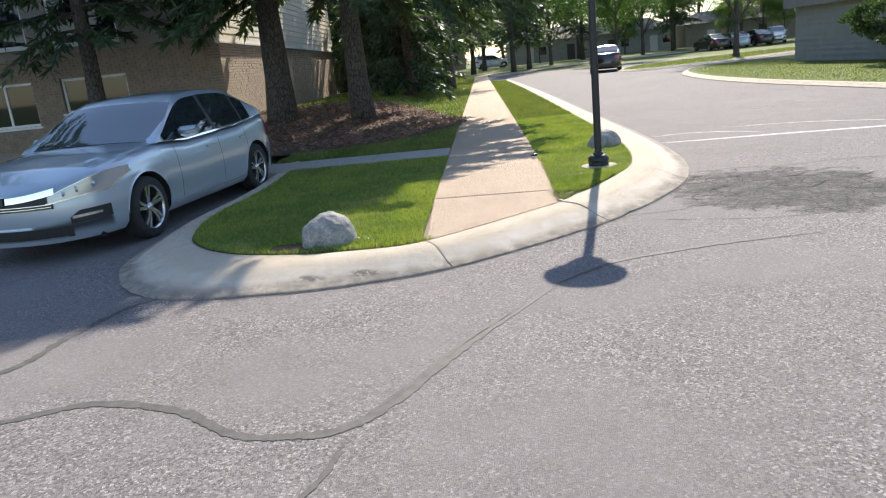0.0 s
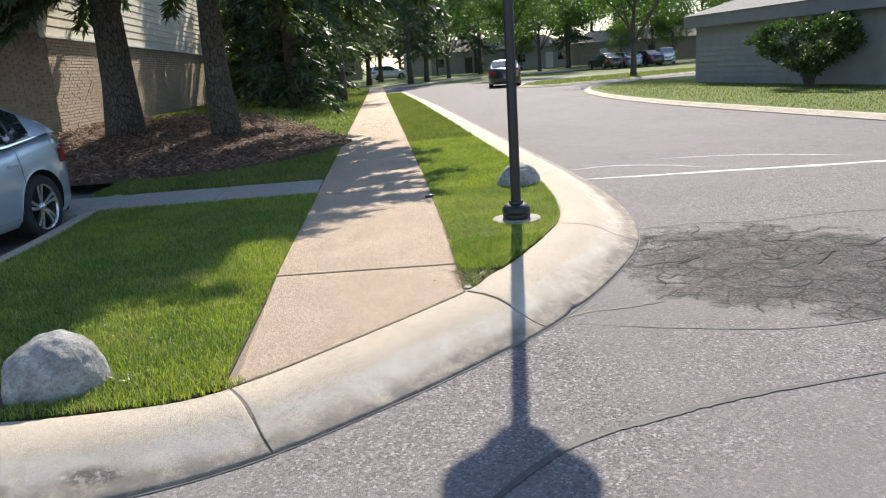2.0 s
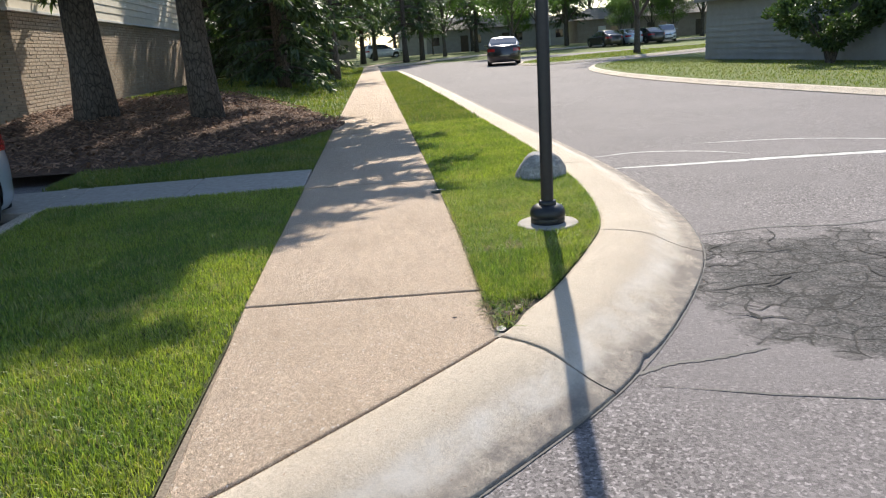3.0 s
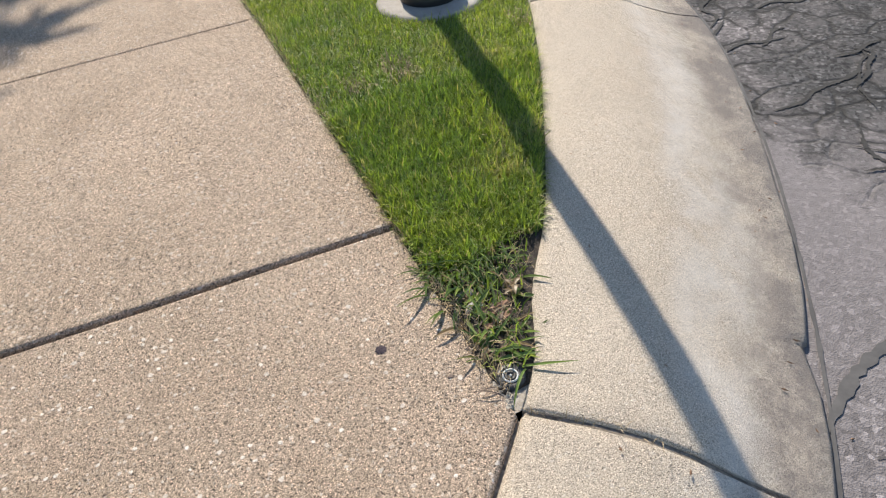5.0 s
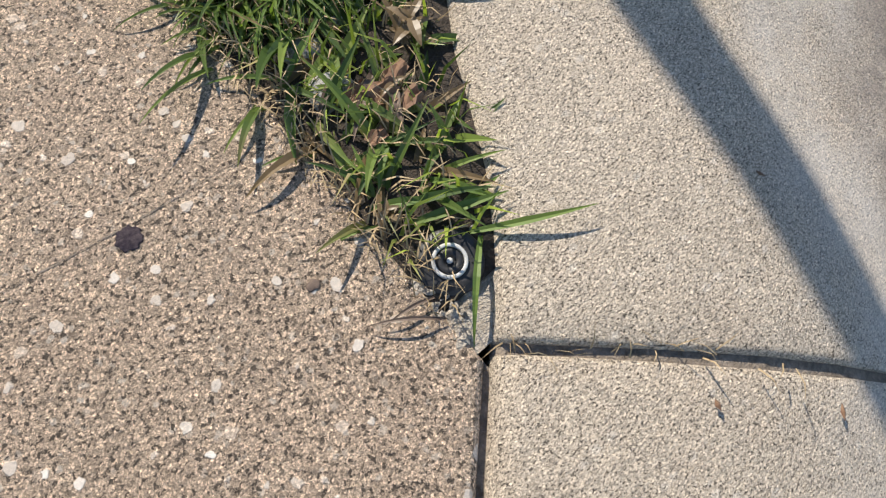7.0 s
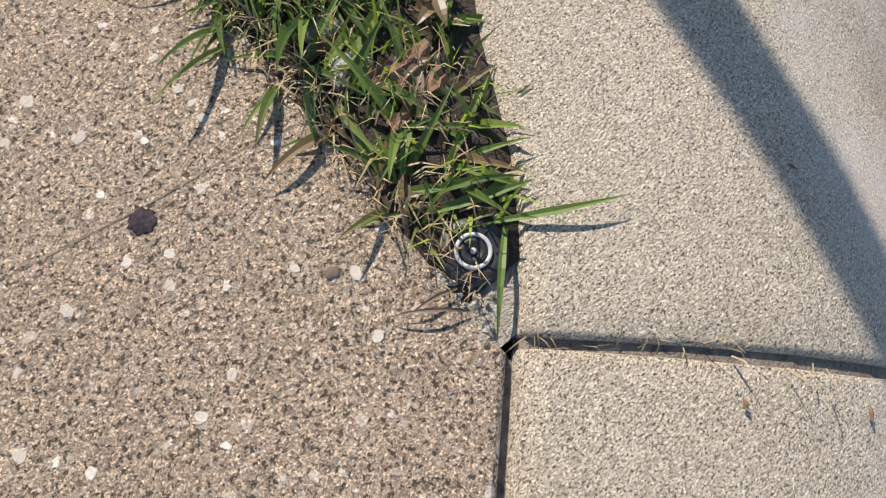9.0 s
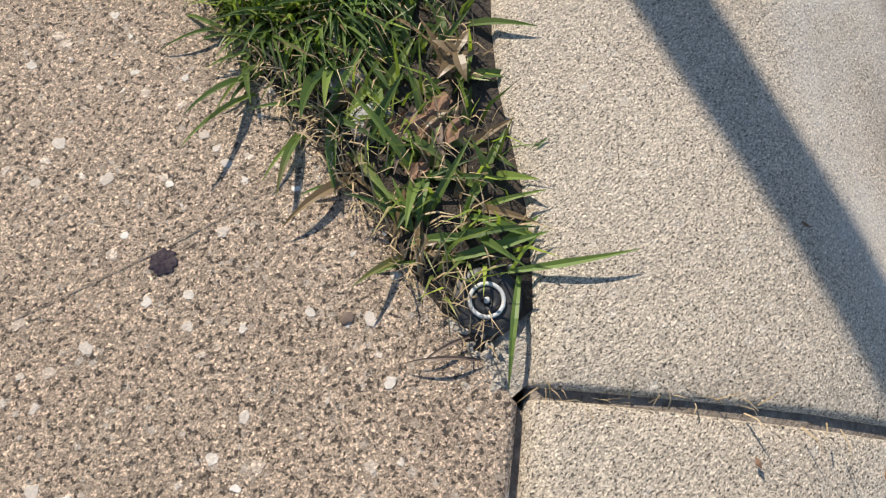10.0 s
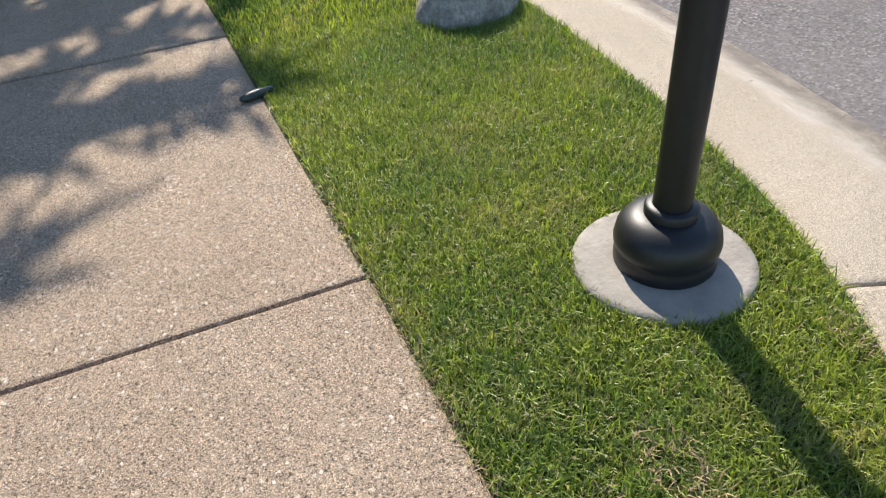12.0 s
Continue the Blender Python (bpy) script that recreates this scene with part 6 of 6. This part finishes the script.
def make_wheel(parent, x, y, r, side):
    wheel = new("wheel")
    wheel.parent = parent
    wheel.matrix_basis = pose(x, y, r, 90 if side > 0 else -90, 0, 0)
    s = -1
    wd = 0.11
    mesh_ob("tyre", *lathe([(r * 0.7, -wd), (r * 0.9, -wd * 1.02), (r * 0.97, -wd * 0.9), (r, -wd * 0.6), (r, wd * 0.6), (r * 0.97, wd * 0.9), (r * 0.9, wd * 1.02), (r * 0.7, wd)], 40), RUBBER, wheel, True)
    rim = lathe([(r * 0.72, -wd * 0.9), (r * 0.72, wd * 0.9)], 40)
    lip = lathe([(r * 0.66, s * wd * 0.8), (r * 0.7, s * wd * 1.0), (r * 0.725, s * wd * 1.0), (r * 0.73, s * wd * 0.8)], 40)
    mesh_ob("rim", *join(rim, lip), ALLOY, wheel, True)
    mesh_ob("disc", *lathe([(0.0001, s * wd * 0.1), (r * 0.66, s * wd * 0.1)], 30), UNDER, wheel)
    mesh_ob("hub", *lathe([(0.0001, s * wd * 0.9), (r * 0.1, s * wd * 0.9), (r * 0.14, s * wd * 0.7), (r * 0.14, s * wd * 0.2)], 20), ALLOY, wheel, True)
    for k in range(10):
        a = 2 * math.pi * (k // 2) / 5 + (0.2 if k % 2 else -0.12)
        tw = 0.32
        v = []
        for q, half, zz in ((0.12, 0.05, 0.72), (0.4, 0.045, 0.85), (0.7, 0.06, 0.92)):
            for e in (-1, 1):
                for h in (zz, zz - 0.25):
                    ang = a + tw * q
                    v.append((r * (q * math.cos(ang) - e * half * math.sin(ang)), r * (q * math.sin(ang) + e * half * math.cos(ang)), s * wd * h))
        f = []
        for i in (0, 4):
            f += [(i, i + 2, i + 6, i + 4), (i + 1, i + 5, i + 7, i + 3), (i, i + 4, i + 5, i + 1), (i + 2, i + 3, i + 7, i + 6)]
        mesh_ob("spoke", v, f, ALLOY, wheel)
    return wheel


def make_car(paint, label, suv=False, fine=True):
    c = Sedan(suv)
    car = empty("car", label, "car")
    K = c.k
    WX = (1.39, -1.385)
    R = 0.335 * (1.06 if suv else 1)
    AR = R + 0.05
    step = 0.045 if fine else 0.1
    xs_ = [q * (2.45 - 0.25 * (k / 24) ** 2) for q in (1, -1) for k in range(25)]
    for x0, x1 in ((-2.2, WX[1] - AR), (WX[1] + AR, WX[0] - AR), (WX[0] + AR, 2.2)):
        xs_ += list(np.linspace(x0, x1, max(3, int((x1 - x0) / step))))
    cols = [(float(x), None) for x in sorted(set(np.round(xs_, 5)))]
    for wx in WX:
        cols += [(wx - AR * math.cos(math.pi * k / 28) * 0.9999, R + AR * math.sin(math.pi * k / 28)) for k in range(29)]
    cols.sort(key=lambda q: q[0])
    # body: left half, right half; over each wheel the side begins at the arch
    rows = []
    for x, arch in cols:
        r = c.section(x)
        if arch is not None:
            b0, t0 = r[0][2], r[11][2]
            lo = min(arch, t0 - 0.05)
            zs = [lo + (q[2] - b0) * (t0 - lo) / (t0 - b0) for q in r[:12]]
            ws = np.interp(zs, [q[2] for q in r[:12]], [q[1] for q in r[:12]])
            r = [(x + c.shear(x, z), float(w), z) for z, w in zip(zs, ws)] + r[12:]
            r[0] = (r[0][0], r[1][1] + 0.006, r[0][2])
        rows.append(r)
    m = len(rows[0])
    V = [p_ for r in rows for p_ in r]
    F = [(i * m + j, (i + 1) * m + j, (i + 1) * m + j + 1, i * m + j + 1) for i in range(len(rows) - 1) for j in range(m - 1) if cols[i + 1][0] - cols[i][0] > 0.0002 or cols[i][0] > 2.4 or cols[i][0] < -2.4 or j > 10]
    left = (V, F)
    mesh_ob("body", *join(left, mirrored(left)), paint, car, True)
    part("underbody", box_bm(-2.1, 2.05, -0.74, 0.74, 0.17 * K, 0.62, 0.03), UNDER, car)
    for wx in WX:
        for sgn in (1, -1):
            v, f = [], []
            for k in range(29):
                a = math.pi * k / 28
                x = wx + AR * math.cos(a)
                z = R + AR * math.sin(a)
                yo = max(0.7, float(np.interp(z, [q[2] for q in c.section(x)[:12]], [q[1] for q in c.section(x)[:12]])))
                for rr_, yy in ((AR - 0.01, 0.6), (AR - 0.012, yo - 0.03), (AR + 0.002, yo - 0.004)):
                    v.append((wx + rr_ * math.cos(a), sgn * yy, R + rr_ * math.sin(a)))
            for k in range(28):
                for j in range(2):
                    q = (k * 3 + j, k * 3 + j + 1, k * 3 + j + 4, k * 3 + j + 3)
                    f.append(q if sgn > 0 else q[::-1])
            mesh_ob("wheel_arch", v, f, UNDER, car, True)
            make_wheel(car, wx, sgn * 0.80, R, sgn)
    # greenhouse
    roof_z = 1.7 if suv else 1.53
    belt = lambda x: c.top(x) - 0.005
    if suv:
        st = [(1.0, 0.0), (0.2, 0.86), (-0.3, 0.98), (-1.2, 1.0), (-1.95, 0.94), (-2.3, 0.0)]
    else:
        st = [(1.02, 0.0), (0.22, 0.83), (-0.25, 0.98), (-0.75, 0.985), (-1.15, 0.86), (-1.95, 0.0)]
    gx = np.linspace(st[0][0], st[-1][0], 41)
    prof_ = spline([(a, b) for a, b in st], 10)
    order = np.argsort(prof_[:, 0])
    hgt = np.interp(gx, prof_[order, 0], prof_[order, 1])
    zr = lambda x: belt(x) + (roof_z - belt(x)) * float(np.clip(np.interp(x, gx[::-1], hgt[::-1]), 0, 1))

    def gh(x, t):
        """Cross-section of the cabin at x: t 0 at the belt, 1 at the centre of the roof."""
        b, r = belt(x), zr(x)
        hh = (r - b) / (roof_z - 0.98)
        w = min(0.875, c.half(x) * 0.95)
        wr = w - 0.24 * min(1, hh)
        if t < 0.6:
            q = max(t, 0.0) / 0.6
            return (x, w + (wr - w) * q ** 1.15, b + (r - b) * 0.93 * q)
        q = (t - 0.6) / 0.4
        return (x, wr * (1 - q) ** 0.8 if q < 1 else 0.0, b + (r - b) * (0.93 + 0.07 * math.sin(q * math.pi / 2)))

    v = [gh(x, t) for x in gx for t in (0, 0.15, 0.3, 0.45, 0.6, 0.66, 0.72, 0.8, 0.9, 1.0)]
    f = [(i * 10 + j, i * 10 + j + 1, (i + 1) * 10 + j + 1, (i + 1) * 10 + j) for i in range(40) for j in range(9)]
    f = [q[::-1] for q in f]
    mesh_ob("roof", *join((v, f), mirrored((v, f))), paint, car, True)
    off = 0.006

    def side_pt(x, t):
        a, b_, c_ = gh(x, t)
        return (a, b_ + off, c_ + off * 0.3)

    # side windows: front door, rear door, quarter
    wins = ((0.88, -0.30, 0.03), (-0.37, -1.12, 0.03), (-1.16, -1.42, 0.03)) if not suv else ((0.86, -0.30, 0.03), (-0.37, -1.25, 0.03), (-1.32, -1.95, 0.03))
    for x0, x1, t0 in wins:
        shp = patch(lambda x, t: side_pt(x, t), x0, x1, t0, 0.545, 12, 5)
        for sh in (shp, mirrored(shp)):
            mesh_ob("side_window", *sh, CARGLASS, car, True)
    for sh in ((lambda s_: (s_, mirrored(s_)))(patch(lambda x, t: (side_pt(x, t)[0], side_pt(x, t)[1] + 0.004, side_pt(x, t)[2]), 0.9, -1.5, -0.005, 0.022, 24, 1))):
        mesh_ob("window_trim", *sh, CHROME, car)

    for x0, x1 in ((-0.30, -0.37), ((-1.12, -1.16) if not suv else (-1.25, -1.32))):
        shp = patch(lambda x, t: side_pt(x, t), x0, x1, 0.03, 0.545, 2, 5)
        for sh in (shp, mirrored(shp)):
            mesh_ob("pillar", *sh, DARKPLASTIC, car, True)

    def screen(x0, x1, inset_):
        """A wide glass surface across the car between two stations."""
        def fn(u, t):
            x = x0 + (x1 - x0) * t
            b, r = belt(x), zr(x)
            w = (min(0.875, c.half(x) * 0.95) - 0.24 * min(1, (r - b) / (roof_z - 0.98))) - inset_
            y = u * w
            bow = 0.07 * (1 - u * u)
            return (x + math.copysign(bow, x0 - x1) * 0.6, y, r - 0.035 * abs(u) ** 2.5 + 0.014)
        return patch(fn, -1, 1, 0.03, 0.97, 16, 10)

    mesh_ob("windscreen", *screen(1.0, 0.24, 0.0), SCREEN, car, True)
    sh = screen(-1.93 if not suv else -2.27, -1.17 if not suv else -2.0, 0.0)
    mesh_ob("rear_window", *sh, CARGLASS, car, True)

    # nose
    def nose(y, z, o=0.008):
        x = c.front_x(y, z)
        return (x + o, y, z)

    def rearp(y, z, o=0.008):
        return (c.rear_x(y, z) - o, y, z)

    h = 1.12 if suv else 1.0
    mesh_ob("grille", *patch(lambda y, z: nose(y, z, 0.012), -0.5, 0.5, 0.545 * h, 0.69 * h, 24, 6), DARKPLASTIC, car, True)
    mesh_ob("grille_bar", *patch(lambda y, z: nose(y, z + 0.05 * (abs(y) / 0.5) ** 2 * h, 0.02), -0.52, 0.52, 0.625 * h, 0.685 * h, 24, 3), CHROME, car, True)
    for zz_ in (0.56, 0.585):
        mesh_ob("grille_bar", *patch(lambda y, z: nose(y, z, 0.016), -0.48, 0.48, zz_ * h, (zz_ + 0.008) * h, 24, 1), ALLOY, car, True)
    mesh_ob("badge", *patch(lambda y, z: nose(y, z, 0.034), -0.06, 0.06, 0.61 * h, 0.69 * h, 4, 4), DARKPLASTIC, car)
    mesh_ob("lower_intake", *patch(lambda y, z: nose(y, z, 0.01), -0.6, 0.6, 0.25 * h, 0.36 * h, 24, 6), DARKPLASTIC, car, True)
    mesh_ob("chin_strip", *patch(lambda y, z: nose(y, z, 0.018), -0.56, 0.56, 0.248 * h, 0.262 * h, 24, 1), CHROME, car, True)
    up = lambda y: h * 0.11 * max(0.0, (y - 0.84) / 0.072) ** 1.6
    low = lambda y: (0.60 + 0.16 * max(0.0, y - 0.45)) * h + up(y)
    tall = lambda y: h * (0.055 + 0.115 * min(1.0, max(0.0, (y - 0.45) / 0.38))) - up(y)
    hl = patch(lambda y, t: nose(y, low(y) + t * tall(y), 0.012), 0.46, 0.912, 0, 1, 24, 6)
    fogs = patch(lambda y, t: nose(y, (0.37 + 0.06 * (y - 0.6)) * h + t * 0.12 * h * min(1, (y - 0.52) / 0.15), 0.010), 0.6, 0.84, 0, 1, 10, 4)
    led = patch(lambda y, t: nose(y, (0.42 + 0.06 * (y - 0.6)) * h + t * 0.028 * h, 0.02), 0.62, 0.8, 0, 1, 8, 1)
    lid = patch(lambda y, t: nose(y, low(y) + (t * 0.016 - 0.016) * h, 0.018), 0.44, 0.915, 0, 1, 24, 1)
    drl = patch(lambda y, t: nose(y, low(y) + tall(y) * (0.93 + 0.07 * t), 0.018), 0.48, 0.912, 0, 1, 24, 1)
    tl_ = patch(lambda y, z: rearp(y, z, 0.01), 0.5, 0.9, 0.74 * h, 0.9 * h, 10, 4)
    for name, sh, mt in (("headlight", hl, LENS), ("daylight_strip", drl, ALLOY), ("fog_pocket", fogs, DARKPLASTIC), ("fog_light", led, ALLOY), ("headlight_trim", lid, ALLOY), ("tail_light", tl_, REDLENS)):
        for q in (sh, mirrored(sh)):
            mesh_ob(name, *q, mt, car, True)
    for sgn in (1, -1):
        for q, rr_ in ((0.58, 0.026), (0.67, 0.03), (0.77, 0.036)):
            yy = sgn * q
            zz_ = low(q) + tall(q) * 0.5
            v, f = lathe([(rr_, 0), (rr_ * 0.8, 0.004), (0.0001, 0.006)], 16)
            x = c.front_x(q, zz_) + 0.012
            mesh_ob("projector", [(x + b_, yy + a_, zz_ + c_) for a_, c_, b_ in v], f, LENS, car, True)
        # mirror, handles, door seams, sill strip
        v = [(0.5 + 0.09 * a, sgn * (0.98 + 0.11 * b_), belt(0.6) + 0.1 + 0.062 * d_) for a, b_, d_ in ((-1, -1, -0.8), (0.9, -1, -0.5), (0.7, 1, -0.35), (-1, 1, -0.6), (-1, -1, 0.9), (0.6, -1, 0.7), (0.4, 1, 0.6), (-1, 1, 0.9))]
        bm = bmesh.new()
        vs = [bm.verts.new(q) for q in v]
        bmesh.ops.convex_hull(bm, input=vs)
        bmesh.ops.bevel(bm, geom=bm.edges[:], offset=0.02, segments=3, affect="EDGES")
        mirror = part("wing_mirror", bm, paint, car, smooth=True)
        part("mirror_glass", box_bm(0.405, 0.41, sgn * 0.98 - 0.08, sgn * 0.98 + 0.08, belt(0.6) + 0.07, belt(0.6) + 0.145), CARGLASS, mirror)
        for x in (-0.2, -1.12):
            yy = c.half(x) * 0.975
            part("door_handle", box_bm(x, x + 0.2, min(sgn * yy, sgn * (yy + 0.03)), max(sgn * yy, sgn * (yy + 0.03)), 0.80 * h, 0.825 * h, 0.008), paint, car)
        def side(x, z, o=0.003):
            s_ = c.section(x)
            zz2 = [q[2] for q in s_[:12]]
            return (x, sgn * (float(np.interp(z, zz2, [q[1] for q in s_[:12]])) + o), z)
        for x in (0.72, -0.34, -1.12):
            v = [side(x + e, z) for z in np.linspace(0.33 * K, belt(x) - 0.03, 14) for e in (-0.004, 0.004)]
            f = [(2 * i, 2 * i + 1, 2 * i + 3, 2 * i + 2) for i in range(13)]
            mesh_ob("door_seam", v, f, UNDER, car)
        v = [side(x, z, 0.008) for x in np.linspace(0.95, -0.95, 30) for z in (0.275 * K, 0.292 * K)]
        mesh_ob("sill_strip", v, [(2 * i, 2 * i + 1, 2 * i + 3, 2 * i + 2) for i in range(29)], CHROME, car)
    return car


SILVER = m_paint("silver_blue_paint", (0.36, 0.42, 0.49), 0.4)
DARKRED = m_paint("dark_paint", (0.03, 0.026, 0.03))
WHITEP = m_paint("white_paint", (0.62, 0.63, 0.64), 0.1)
car1 = make_car(SILVER, "silver-blue four-door saloon parked beside the kerb")
CS = 0.995
# front and rear wheel on the kerb side stand at (-2.53, 11.70) and (-2.15, 14.25)
car1.matrix_basis = pose(-3.247, 13.17, 0.005, 0, 0, -90 - 7.5) @ Matrix.Scale(CS, 4)
car2 = make_car(DARKRED, "dark saloon driving along the far street", fine=False)
car2.matrix_basis = pose(9.1, 49.6, 0.01, 0, 0, 80)
car3 = make_car(WHITEP, "white off-road wagon on the far drive", True, False)
car3.matrix_basis = pose(31.6, 80.2, 0.01, 0, 0, -111)
for k, (x, y, a) in enumerate(((24.4, 77.8, 100), (26.7, 78.4, 96), (29.0, 78.9, 100))):
    ob = copy_thing((car2, car1, car2, car1)[k], pose(x, y, 0.01, 0, 0, a))
    tagged(ob, ("dark saloon parked at the far lot", "silver-blue saloon parked at the far lot")[k % 2], "car", "cars in the far lot")
ob = copy_thing(car3, pose(3.4, 98.0, 0.1, 0, 0, 10))
tagged(ob, "white off-road wagon parked beyond the spruces", "car")

# bricks of the side wall nearest the street, one by one
bm = box_bm(0.0, 0.06, 0.0, 0.205, 0.0, 0.062)
brick_mesh = bpy.data.meshes.new("brick")
bm.to_mesh(brick_mesh)
bm.free()
brick_mesh.materials.append(BRICK)
for x, y, z in NEAR_BRICKS:
    piece = new("brick", brick_mesh)
    piece.parent = house
    piece.location = (x, y, z)
